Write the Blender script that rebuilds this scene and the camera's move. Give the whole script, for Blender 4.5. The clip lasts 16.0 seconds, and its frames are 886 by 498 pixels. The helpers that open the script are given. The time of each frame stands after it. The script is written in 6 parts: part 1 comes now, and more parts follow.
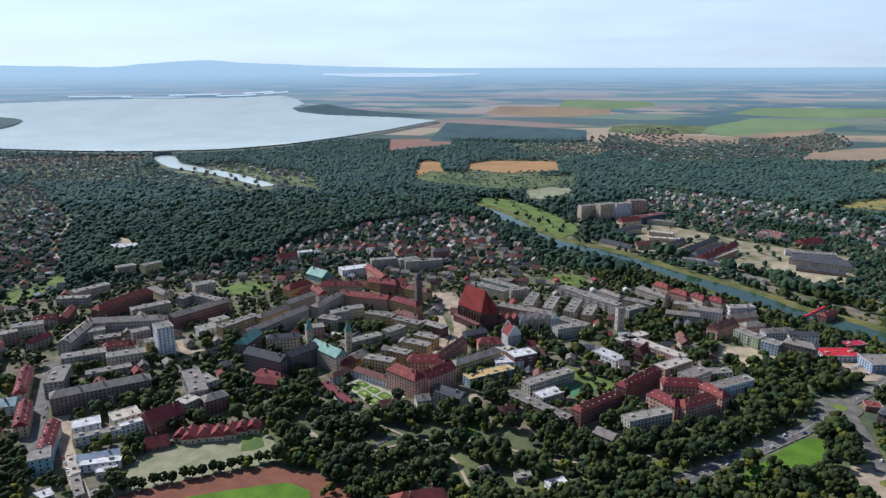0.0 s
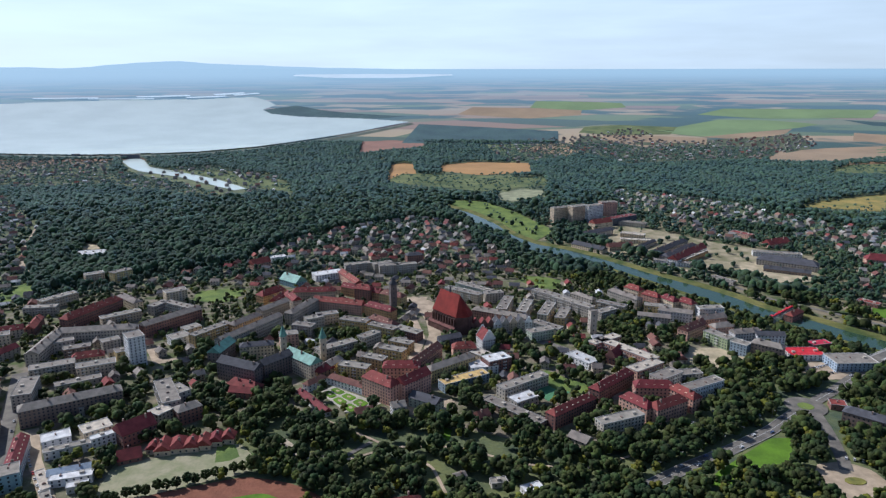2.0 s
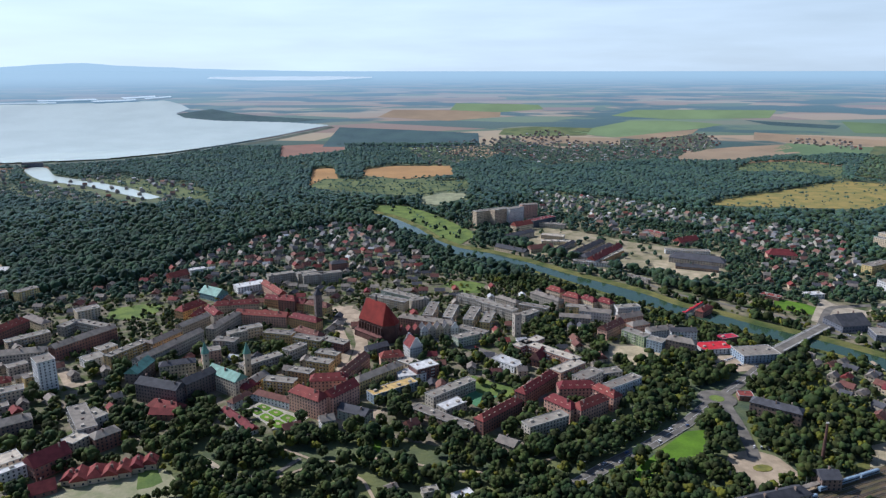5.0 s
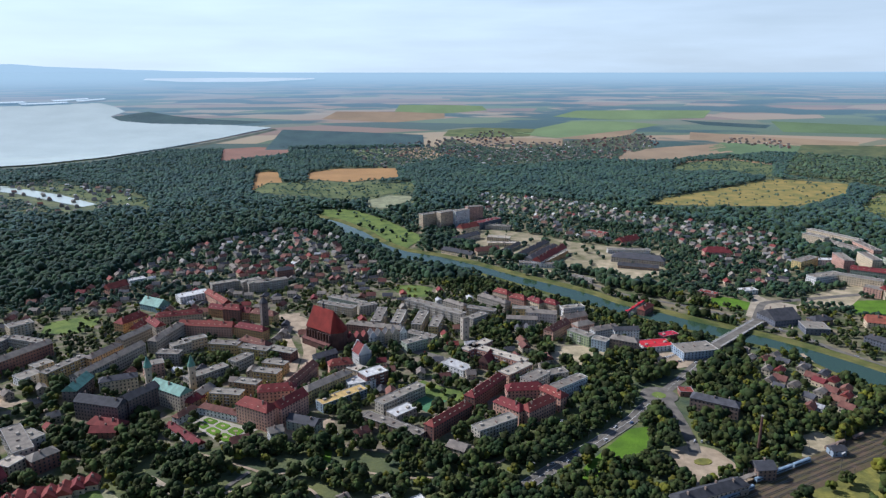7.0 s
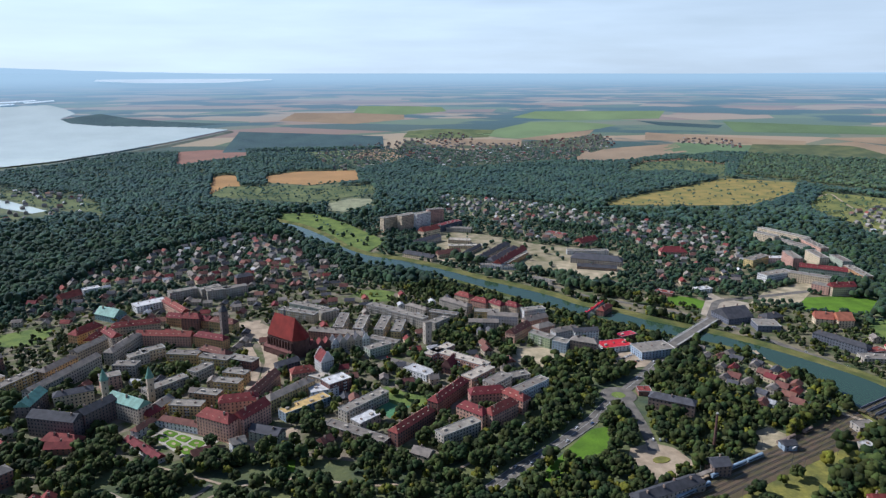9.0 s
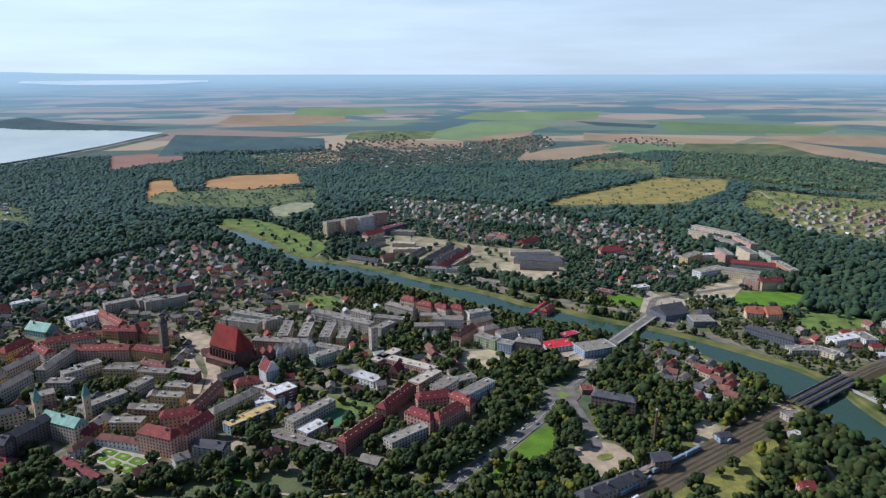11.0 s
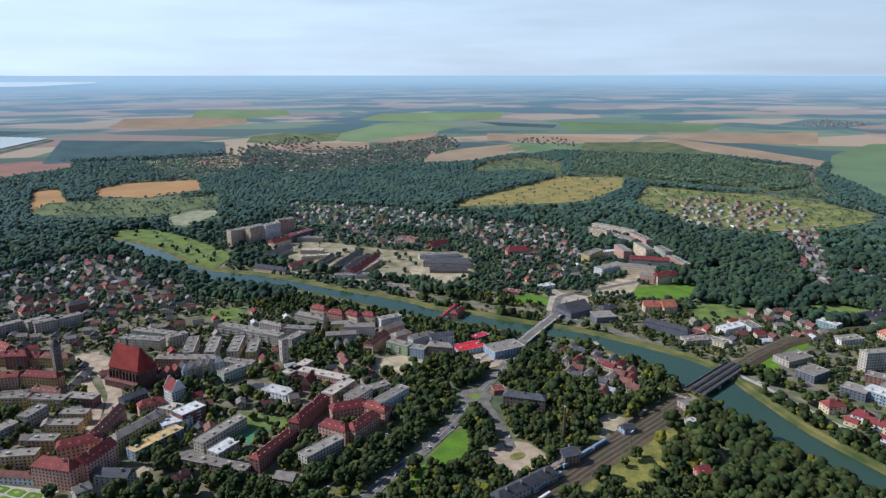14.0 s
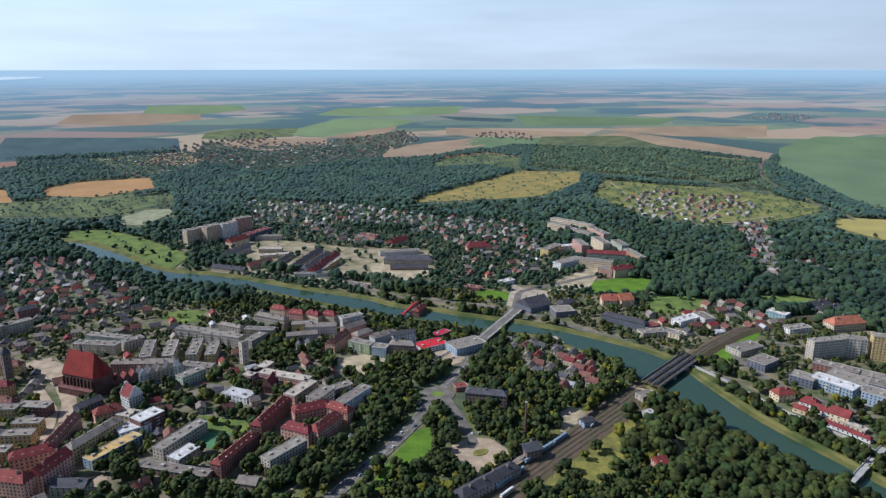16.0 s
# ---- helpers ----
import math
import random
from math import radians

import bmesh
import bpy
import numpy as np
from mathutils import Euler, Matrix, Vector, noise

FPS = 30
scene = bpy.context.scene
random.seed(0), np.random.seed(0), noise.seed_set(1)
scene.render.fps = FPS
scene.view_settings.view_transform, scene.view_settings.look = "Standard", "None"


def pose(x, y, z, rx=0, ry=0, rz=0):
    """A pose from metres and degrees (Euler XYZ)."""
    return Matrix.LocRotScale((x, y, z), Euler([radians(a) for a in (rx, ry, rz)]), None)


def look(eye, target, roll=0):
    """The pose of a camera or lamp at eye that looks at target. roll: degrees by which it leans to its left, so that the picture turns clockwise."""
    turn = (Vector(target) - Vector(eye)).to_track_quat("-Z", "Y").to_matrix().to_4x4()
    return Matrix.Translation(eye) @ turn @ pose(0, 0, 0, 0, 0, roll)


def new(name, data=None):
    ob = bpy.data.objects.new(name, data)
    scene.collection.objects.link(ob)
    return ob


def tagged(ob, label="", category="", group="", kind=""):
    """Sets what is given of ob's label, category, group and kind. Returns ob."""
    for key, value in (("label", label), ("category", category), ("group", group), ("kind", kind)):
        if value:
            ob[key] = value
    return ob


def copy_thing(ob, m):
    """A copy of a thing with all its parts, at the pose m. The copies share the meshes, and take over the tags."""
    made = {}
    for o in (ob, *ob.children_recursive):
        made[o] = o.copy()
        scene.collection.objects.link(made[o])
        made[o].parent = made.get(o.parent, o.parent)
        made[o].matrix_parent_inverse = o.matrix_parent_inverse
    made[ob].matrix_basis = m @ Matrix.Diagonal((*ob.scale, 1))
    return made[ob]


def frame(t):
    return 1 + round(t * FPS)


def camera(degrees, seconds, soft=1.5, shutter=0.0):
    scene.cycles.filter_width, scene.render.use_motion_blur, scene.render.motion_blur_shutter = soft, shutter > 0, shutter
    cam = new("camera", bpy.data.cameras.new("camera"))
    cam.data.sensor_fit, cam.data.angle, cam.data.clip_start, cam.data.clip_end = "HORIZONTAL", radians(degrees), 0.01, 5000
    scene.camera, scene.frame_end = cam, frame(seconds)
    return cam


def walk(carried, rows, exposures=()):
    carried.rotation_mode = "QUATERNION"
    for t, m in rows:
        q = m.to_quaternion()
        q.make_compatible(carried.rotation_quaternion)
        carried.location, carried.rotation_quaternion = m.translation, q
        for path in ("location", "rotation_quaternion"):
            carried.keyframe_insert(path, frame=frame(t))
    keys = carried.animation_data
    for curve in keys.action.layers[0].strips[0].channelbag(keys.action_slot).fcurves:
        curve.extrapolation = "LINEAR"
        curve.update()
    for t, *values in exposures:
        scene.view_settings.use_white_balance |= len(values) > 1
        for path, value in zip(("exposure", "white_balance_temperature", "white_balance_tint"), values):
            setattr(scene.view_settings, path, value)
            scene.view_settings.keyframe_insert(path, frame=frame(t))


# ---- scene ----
cam = camera(65.43, 16.0, soft=1.3)
# seconds, place, turn to the left, look up
PATH = [
    (0.0, 0.00, 0.00, 287.69, -0.000, -14.423),
    (0.5, -0.06, -0.09, 289.12, -0.396, -14.449),
    (1.0, -0.11, -0.22, 290.57, -0.897, -14.459),
    (1.5, -0.16, -0.38, 292.04, -1.501, -14.453),
    (2.0, -0.21, -0.57, 293.51, -2.245, -14.410),
    (2.5, -0.26, -0.78, 295.00, -2.964, -14.425),
    (3.0, -0.31, -1.02, 296.50, -3.729, -14.417),
    (3.5, -0.36, -1.28, 298.02, -4.493, -14.405),
    (4.0, -0.41, -1.56, 299.54, -5.579, -14.388),
    (4.5, -0.46, -1.86, 301.06, -7.133, -14.365),
    (7.0, -0.74, -3.56, 308.78, -13.258, -14.321),
    (7.5, -0.81, -3.93, 310.34, -13.795, -14.334),
    (8.0, -0.88, -4.30, 311.89, -14.466, -14.341),
    (8.5, -0.95, -4.67, 313.44, -15.431, -14.315),
    (9.0, -1.04, -5.05, 314.99, -16.566, -14.321),
    (11.5, -1.54, -6.84, 322.65, -22.570, -14.299),
    (12.0, -1.67, -7.17, 324.16, -23.798, -14.298),
    (12.5, -1.80, -7.49, 325.66, -24.936, -14.324),
    (13.0, -1.95, -7.79, 327.15, -26.240, -14.330),
    (13.5, -2.10, -8.07, 328.63, -27.611, -14.305),
    (14.0, -2.26, -8.34, 330.09, -29.094, -14.340),
    (14.5, -2.44, -8.57, 331.54, -30.613, -14.542),
    (15.0, -2.63, -8.79, 332.97, -31.609, -14.817),
    (15.5, -2.83, -8.98, 334.38, -32.145, -14.846),
    (16.0, -3.04, -9.14, 335.78, -32.509, -14.860),
]
walk(cam, [(t, pose(x, y, z, 90 + pitch, 0, yaw)) for t, x, y, z, yaw, pitch in PATH], [(0, -0.14, 5320, 14), (16, -0.14, 5320, 14)])

# ---- sky and sun ----
SUN_TURN, SUN_HEIGHT = 56.0, 40.0  # degrees to the left of +y, above the ground
world = bpy.data.worlds.new("sky")
scene.world = world
world.use_nodes = True
wn = world.node_tree
wn.nodes.clear()
w_out = wn.nodes.new("ShaderNodeOutputWorld")
w_bg = wn.nodes.new("ShaderNodeBackground")
w_sky = wn.nodes.new("ShaderNodeTexSky")
w_sky.sky_type = "NISHITA"
w_sky.sun_disc = False
w_sky.sun_elevation = radians(SUN_HEIGHT)
w_sky.sun_rotation = radians(-SUN_TURN)
w_sky.altitude = 200
w_sky.air_density, w_sky.dust_density, w_sky.ozone_density = 1.0, 1.2, 2.0
# thin bright haze low over the land, streaked with cloud, clear blue higher up
w_co = wn.nodes.new("ShaderNodeTexCoord")
w_map = wn.nodes.new("ShaderNodeMapping")
w_map.inputs["Scale"].default_value = (2.0, 2.0, 16.0)
w_noise = wn.nodes.new("ShaderNodeTexNoise")
w_noise.inputs["Scale"].default_value = 2.4
w_noise.inputs["Detail"].default_value = 7
w_sep = wn.nodes.new("ShaderNodeSeparateXYZ")
w_low = wn.nodes.new("ShaderNodeMapRange")
w_low.inputs["From Min"].default_value, w_low.inputs["From Max"].default_value = 0.1, 0.28
w_low.inputs["To Min"].default_value, w_low.inputs["To Max"].default_value = 0.85, 0.03
w_cl = wn.nodes.new("ShaderNodeMapRange")
w_cl.inputs["From Min"].default_value, w_cl.inputs["From Max"].default_value = 0.3, 0.75
w_cl.inputs["To Min"].default_value, w_cl.inputs["To Max"].default_value = 0.86, 1.15
w_mul = wn.nodes.new("ShaderNodeMath")
w_mul.operation = "MULTIPLY"
w_mul.use_clamp = True
w_mix = wn.nodes.new("ShaderNodeMixRGB")
# the haze is brighter on the sun's side
w_toward = wn.nodes.new("ShaderNodeVectorMath")
w_toward.operation = "DOT_PRODUCT"
w_toward.inputs[1].default_value = (-math.sin(radians(SUN_TURN)), math.cos(radians(SUN_TURN)), 0)
w_side = wn.nodes.new("ShaderNodeMapRange")
w_side.inputs["From Min"].default_value, w_side.inputs["From Max"].default_value = -0.6, 0.9
wn.links.new(w_co.outputs["Generated"], w_toward.inputs[0])
wn.links.new(w_toward.outputs["Value"], w_side.inputs["Value"])
w_haze = wn.nodes.new("ShaderNodeMixRGB")
w_haze.inputs["Color1"].default_value = (8.3, 9.2, 9.4, 1)
w_haze.inputs["Color2"].default_value = (12.8, 14.4, 14.2, 1)
wn.links.new(w_side.outputs["Result"], w_haze.inputs["Fac"])
wn.links.new(w_haze.outputs["Color"], w_mix.inputs["Color2"])
wn.links.new(w_co.outputs["Generated"], w_map.inputs["Vector"])
wn.links.new(w_map.outputs["Vector"], w_noise.inputs["Vector"])
wn.links.new(w_co.outputs["Generated"], w_sep.inputs["Vector"])
wn.links.new(w_sep.outputs["Z"], w_low.inputs["Value"])
wn.links.new(w_noise.outputs["Fac"], w_cl.inputs["Value"])
wn.links.new(w_low.outputs["Result"], w_mul.inputs[0])
wn.links.new(w_cl.outputs["Result"], w_mul.inputs[1])
wn.links.new(w_mul.outputs["Value"], w_mix.inputs["Fac"])
wn.links.new(w_sky.outputs["Color"], w_mix.inputs["Color1"])
wn.links.new(w_mix.outputs["Color"], w_bg.inputs["Color"])
w_bg.inputs["Strength"].default_value = 0.08
wn.links.new(w_bg.outputs["Background"], w_out.inputs["Surface"])
sun = new("sun", bpy.data.lights.new("sun", "SUN"))
sun.data.energy, sun.data.angle, sun.data.color = 5.0, radians(0.6), (1.0, 0.9, 0.75)
sun.matrix_world = look((0, 0, 0), (math.sin(radians(SUN_TURN)), -math.cos(radians(SUN_TURN)), -math.tan(radians(SUN_HEIGHT))))
sun.location = (-900, 900, 900)

# ---- materials ----
def material(name, base, rough=0.85, vary=0.25, size=8.0, fine=0.6, bump=0.15, spec=0.3, haze_sheen=0.0, per_object=0.0, metal=0.0, second=None, island=0.0):
    """Base colour varied by broad stains and fine grain at real size, with a little relief."""
    m = bpy.data.materials.new(name)
    m.use_nodes = True
    nt = m.node_tree
    b = nt.nodes["Principled BSDF"]
    b.inputs["Roughness"].default_value = rough
    b.inputs["Metallic"].default_value = metal
    b.inputs["Specular IOR Level"].default_value = spec
    # bluish grazing gloss stands in for air haze over far ground and leaves
    if haze_sheen:
        b.inputs["Sheen Weight"].default_value = haze_sheen
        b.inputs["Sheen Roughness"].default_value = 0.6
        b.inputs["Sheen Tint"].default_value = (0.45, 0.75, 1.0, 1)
    geo = nt.nodes.new("ShaderNodeNewGeometry")
    broad = nt.nodes.new("ShaderNodeTexNoise")
    broad.inputs["Scale"].default_value = 1.0 / size
    broad.inputs["Detail"].default_value = 5
    grain = nt.nodes.new("ShaderNodeTexNoise")
    grain.inputs["Scale"].default_value = 1.0 / fine
    grain.inputs["Detail"].default_value = 3
    for n in (broad, grain):
        nt.links.new(geo.outputs["Position"], n.inputs["Vector"])
    ramp = nt.nodes.new("ShaderNodeValToRGB")
    other = second or tuple(c * (1 - 1.3 * vary) for c in base)
    ramp.color_ramp.elements[0].position, ramp.color_ramp.elements[1].position = 0.36, 0.64
    ramp.color_ramp.elements[0].color = (*other, 1)
    ramp.color_ramp.elements[1].color = (*(min(1, c * (1 + vary * 0.5)) for c in base), 1)
    nt.links.new(broad.outputs["Fac"], ramp.inputs["Fac"])
    hsv = nt.nodes.new("ShaderNodeHueSaturation")
    nt.links.new(ramp.outputs["Color"], hsv.inputs["Color"])
    val = nt.nodes.new("ShaderNodeMapRange")
    val.inputs["To Min"].default_value, val.inputs["To Max"].default_value = 1 - vary, 1 + vary
    nt.links.new(grain.outputs["Fac"], val.inputs["Value"])
    value = val.outputs["Result"]
    if per_object or island:
        source = nt.nodes.new("ShaderNodeObjectInfo").outputs["Random"] if per_object else geo.outputs["Random Per Island"]
        rng = nt.nodes.new("ShaderNodeMapRange")
        k = per_object or island
        rng.inputs["To Min"].default_value, rng.inputs["To Max"].default_value = 1 - k, 1 + k
        nt.links.new(source, rng.inputs["Value"])
        mul = nt.nodes.new("ShaderNodeMath")
        mul.operation = "MULTIPLY"
        nt.links.new(value, mul.inputs[0])
        nt.links.new(rng.outputs["Result"], mul.inputs[1])
        value = mul.outputs["Value"]
        hue = nt.nodes.new("ShaderNodeMapRange")
        hue.inputs["To Min"].default_value, hue.inputs["To Max"].default_value = 0.5 - 0.05 * k, 0.5 + 0.05 * k
        nt.links.new(source, hue.inputs["Value"])
        nt.links.new(hue.outputs["Result"], hsv.inputs["Hue"])
    nt.links.new(value, hsv.inputs["Value"])
    nt.links.new(hsv.outputs["Color"], b.inputs["Base Color"])
    if bump:
        bp = nt.nodes.new("ShaderNodeBump")
        bp.inputs["Strength"].default_value = bump
        bp.inputs["Distance"].default_value = fine
        nt.links.new(grain.outputs["Fac"], bp.inputs["Height"])
        nt.links.new(bp.outputs["Normal"], b.inputs["Normal"])
    return m


WALLS = {k: material("render_" + k, c, 0.9, 0.14, 7, 0.8, 0.1, per_object=0.14) for k, c in dict(
    grey=(0.46, 0.41, 0.34), cream=(0.64, 0.52, 0.36), yellow=(0.64, 0.48, 0.22), ochre=(0.55, 0.33, 0.16), pink=(0.6, 0.36, 0.27),
    white=(0.72, 0.71, 0.69), brown=(0.27, 0.2, 0.16), brick=(0.24, 0.125, 0.1), dark=(0.16, 0.13, 0.12), sand=(0.5, 0.42, 0.32),
    slate=(0.14, 0.15, 0.18), green=(0.36, 0.42, 0.24), sage=(0.42, 0.46, 0.36), blue=(0.32, 0.4, 0.48), teal=(0.3, 0.44, 0.46)).items()}
ROOFS = {k: material("roof_" + k, c, r, 0.2, 5, 0.5, 0.3, per_object=0.18) for k, (c, r) in dict(
    red=((0.23, 0.05, 0.045), 0.8), orange=((0.42, 0.15, 0.09), 0.8), brown=((0.2, 0.09, 0.07), 0.85), grey=((0.26, 0.225, 0.19), 0.85),
    slate=((0.085, 0.085, 0.095), 0.85), copper=((0.16, 0.32, 0.25), 0.6), teal=((0.35, 0.45, 0.45), 0.6), blue=((0.3, 0.36, 0.42), 0.5),
    flat=((0.27, 0.24, 0.2), 0.9), bright=((0.55, 0.03, 0.06), 0.6), white=((0.6, 0.59, 0.57), 0.7), pale=((0.5, 0.5, 0.5), 0.6), tan=((0.55, 0.48, 0.38), 0.85), yellow=((0.6, 0.42, 0.16), 0.8)).items()}
ROOFS["flat_red"] = ROOFS["red"]
CHURCH_RED = material("church_tiles", (0.22, 0.028, 0.02), 0.85, 0.2, 9, 0.7, 0.3)
BRICK = material("old_brick", (0.13, 0.07, 0.058), 0.9, 0.25, 6, 0.5, 0.3)
GLASS = material("window_glass", (0.05, 0.06, 0.075), 0.12, 0.3, 3, 1.5, 0.0, spec=0.8)
TRIM = material("light_trim", (0.62, 0.6, 0.56), 0.85, 0.12)
BARK = material("bark", (0.12, 0.09, 0.065), 0.95, 0.3, 2, 0.3, 0.4)
LEAF = material("leaves", (0.05, 0.062, 0.015), 0.8, 0.3, 17, 1.2, 0.5, spec=0.15, second=(0.02, 0.034, 0.012), island=0.5)
LEAF_LIGHT = material("light_leaves", (0.13, 0.125, 0.014), 0.8, 0.3, 18, 1.2, 0.5, spec=0.15, second=(0.06, 0.075, 0.014), island=0.35)
WOODS_NEAR = material("wood_canopy_near", (0.04, 0.061, 0.022), 0.85, 0.3, 70, 2.0, 0.5, spec=0.15, haze_sheen=0.1, second=(0.022, 0.042, 0.019), island=0.45)
# woods further off: air haze put into a paler, bluer leaf colour
WOODS_HAZED = material("wood_canopy_hazed", (0.052, 0.086, 0.04), 0.85, 0.25, 110, 2.5, 0.5, spec=0.2, haze_sheen=0.2, second=(0.03, 0.06, 0.034), island=0.35)
SCRUB = material("scrub_leaves", (0.085, 0.115, 0.045), 0.85, 0.25, 60, 2.0, 0.5, spec=0.2, haze_sheen=0.15, second=(0.045, 0.075, 0.032), island=0.4)
ASPHALT = material("asphalt", (0.2, 0.18, 0.15), 0.9, 0.2, 9, 1.0, 0.1, second=(0.13, 0.12, 0.105))
PAVING = material("paving", (0.46, 0.36, 0.25), 0.9, 0.18, 11, 1.0, 0.1, second=(0.33, 0.26, 0.18))
BALLAST = material("ballast", (0.13, 0.09, 0.06), 0.95, 0.3, 9, 0.8, 0.3, second=(0.1, 0.09, 0.04))
STEEL = material("steel", (0.35, 0.34, 0.33), 0.4, 0.2, 5, 0.5, 0, metal=0.8)
CONCRETE = material("concrete", (0.42, 0.4, 0.37), 0.9, 0.18, 6, 0.8, 0.15)
LAND = {k: material("land_" + k, c, 0.95, v, s, 2.5, 0.3, spec=0.25, haze_sheen=sh, second=d) for k, (c, d, v, s, sh) in dict(
    terracotta=((0.3, 0.15, 0.09), None, 0.1, 120, 0.1), ochre_field=((0.44, 0.25, 0.09), None, 0.12, 90, 0.05), meadow=((0.16, 0.18, 0.06), (0.09, 0.12, 0.04), 0.2, 60, 0.05),
    green_field=((0.2, 0.27, 0.1), None, 0.12, 200, 0.1), tan_field=((0.35, 0.24, 0.13), None, 0.14, 150, 0.1), dry_meadow=((0.34, 0.25, 0.07), (0.2, 0.19, 0.05), 0.2, 40, 0.03), green_meadow=((0.24, 0.23, 0.06), (0.12, 0.15, 0.04), 0.25, 45, 0.03),
    far_green=((0.14, 0.2, 0.07), None, 0.12, 200, 0.1), yellow_field=((0.42, 0.34, 0.07), None, 0.1, 60, 0.1), lawn=((0.17, 0.22, 0.05), (0.1, 0.15, 0.04), 0.2, 20, 0.0),
    bright_lawn=((0.13, 0.24, 0.018), (0.09, 0.17, 0.016), 0.15, 18, 0.0), sand=((0.5, 0.41, 0.27), (0.3, 0.26, 0.16), 0.2, 16, 0.0), lot=((0.46, 0.39, 0.29), None, 0.2, 12, 0.0),
    scrub=((0.24, 0.22, 0.05), (0.12, 0.13, 0.04), 0.3, 14, 0.0), pitch=((0.34, 0.31, 0.2), (0.24, 0.25, 0.13), 0.12, 12, 0.0), track=((0.24, 0.1, 0.06), None, 0.12, 10, 0.0),
    garden=((0.46, 0.42, 0.34), None, 0.12, 10, 0.0), court=((0.1, 0.24, 0.12), None, 0.1, 10, 0.0), reed=((0.32, 0.33, 0.2), None, 0.2, 20, 0.0),
    suburb=((0.24, 0.2, 0.13), (0.07, 0.1, 0.035), 0.25, 26, 0.0), works_yard=((0.36, 0.3, 0.2), (0.19, 0.18, 0.09), 0.25, 24, 0.0),
    town=((0.21, 0.175, 0.13), (0.08, 0.105, 0.03), 0.3, 15, 0.0), village_green=((0.11, 0.115, 0.055), (0.05, 0.07, 0.035), 0.25, 50, 0.05), wood_strip=((0.04, 0.065, 0.04), None, 0.3, 120, 0.2), heath=((0.13, 0.14, 0.05), (0.07, 0.09, 0.035), 0.25, 60, 0.05)).items()}
LAND["paving"] = PAVING


def water_material(name, water_colour, rough, wave, relief):
    return material(name, water_colour, rough, 0.05, 160, wave, relief, spec=0.6)


RIVER_WATER = water_material("river_water", (0.045, 0.085, 0.05), 0.1, 2.0, 0.03)
# the sky's reflection is painted into the lake's pale base colour
LAKE_PAINTED_SKY = water_material("lake_painted_sky", (0.66, 0.74, 0.66), 0.25, 9.0, 0.0)


def ground_material(name, pale, glow=False):
    """Grass and woodland floor round the town, and a patchwork of fields further out."""
    m = material(name, (0.155, 0.16, 0.045), 0.95, 0.25, 50, 3.0, 0.3, spec=0.3, haze_sheen=0.1, second=(0.05, 0.07, 0.03))
    nt = m.node_tree
    b = nt.nodes["Principled BSDF"]
    near = b.inputs["Base Color"].links[0].from_socket
    at = nt.nodes.new("ShaderNodeAttribute")
    at.attribute_name = "plan"
    mp = nt.nodes.new("ShaderNodeMapping")
    mp.inputs["Rotation"].default_value = (0, 0, 0.45)
    mp.inputs["Scale"].default_value = (1 / 900, 1 / 480, 0)
    cell = nt.nodes.new("ShaderNodeTexVoronoi")
    cell.inputs["Scale"].default_value = 1.0
    nt.links.new(at.outputs["Vector"], mp.inputs["Vector"])
    nt.links.new(mp.outputs["Vector"], cell.inputs["Vector"])
    ramp = nt.nodes.new("ShaderNodeValToRGB")
    ramp.color_ramp.interpolation = "CONSTANT"
    tones = [(0.0, (0.12, 0.15, 0.05)), (0.14, (0.38, 0.22, 0.1)), (0.32, (0.17, 0.2, 0.06)), (0.44, (0.42, 0.28, 0.14)), (0.58, (0.3, 0.17, 0.09)), (0.7, (0.2, 0.18, 0.07)), (0.8, (0.44, 0.32, 0.17)), (0.94, (0.07, 0.09, 0.04))]
    while len(ramp.color_ramp.elements) < len(tones):
        ramp.color_ramp.elements.new(0.5)
    for e, (p, c) in zip(ramp.color_ramp.elements, tones):
        e.position, e.color = p, (*(u * (1 - pale) + v * pale for u, v in zip(c, (0.42, 0.56, 0.66))), 1)
    sep = nt.nodes.new("ShaderNodeSeparateColor")
    nt.links.new(cell.outputs["Color"], sep.inputs["Color"])
    nt.links.new(sep.outputs["Red"], ramp.inputs["Fac"])
    wood = nt.nodes.new("ShaderNodeTexNoise")
    wood.inputs["Scale"].default_value = 1 / 1200
    wood.inputs["Detail"].default_value = 5
    nt.links.new(at.outputs["Vector"], wood.inputs["Vector"])
    wr = nt.nodes.new("ShaderNodeValToRGB")
    wr.color_ramp.elements[0].position, wr.color_ramp.elements[1].position = 0.52, 0.56
    nt.links.new(wood.outputs["Fac"], wr.inputs["Fac"])
    mixw = nt.nodes.new("ShaderNodeMixRGB")
    mixw.inputs["Color2"].default_value = (*(u * (1 - pale) + v * pale for u, v in zip((0.045, 0.075, 0.045), (0.34, 0.5, 0.64))), 1)
    nt.links.new(wr.outputs["Color"], mixw.inputs["Fac"])
    nt.links.new(ramp.outputs["Color"], mixw.inputs["Color1"])
    # farmland begins past the woods round the town
    ln = nt.nodes.new("ShaderNodeVectorMath")
    ln.operation = "LENGTH"
    nt.links.new(at.outputs["Vector"], ln.inputs[0])
    edge = nt.nodes.new("ShaderNodeMapRange")
    edge.inputs["From Min"].default_value, edge.inputs["From Max"].default_value = 2500, 2650
    nt.links.new(ln.outputs["Value"], edge.inputs["Value"])
    mix = nt.nodes.new("ShaderNodeMixRGB")
    nt.links.new(edge.outputs["Result"], mix.inputs["Fac"])
    nt.links.new(near, mix.inputs["Color1"])
    nt.links.new(mixw.outputs["Color"], mix.inputs["Color2"])
    nt.links.new(mix.outputs["Color"], b.inputs["Base Color"])
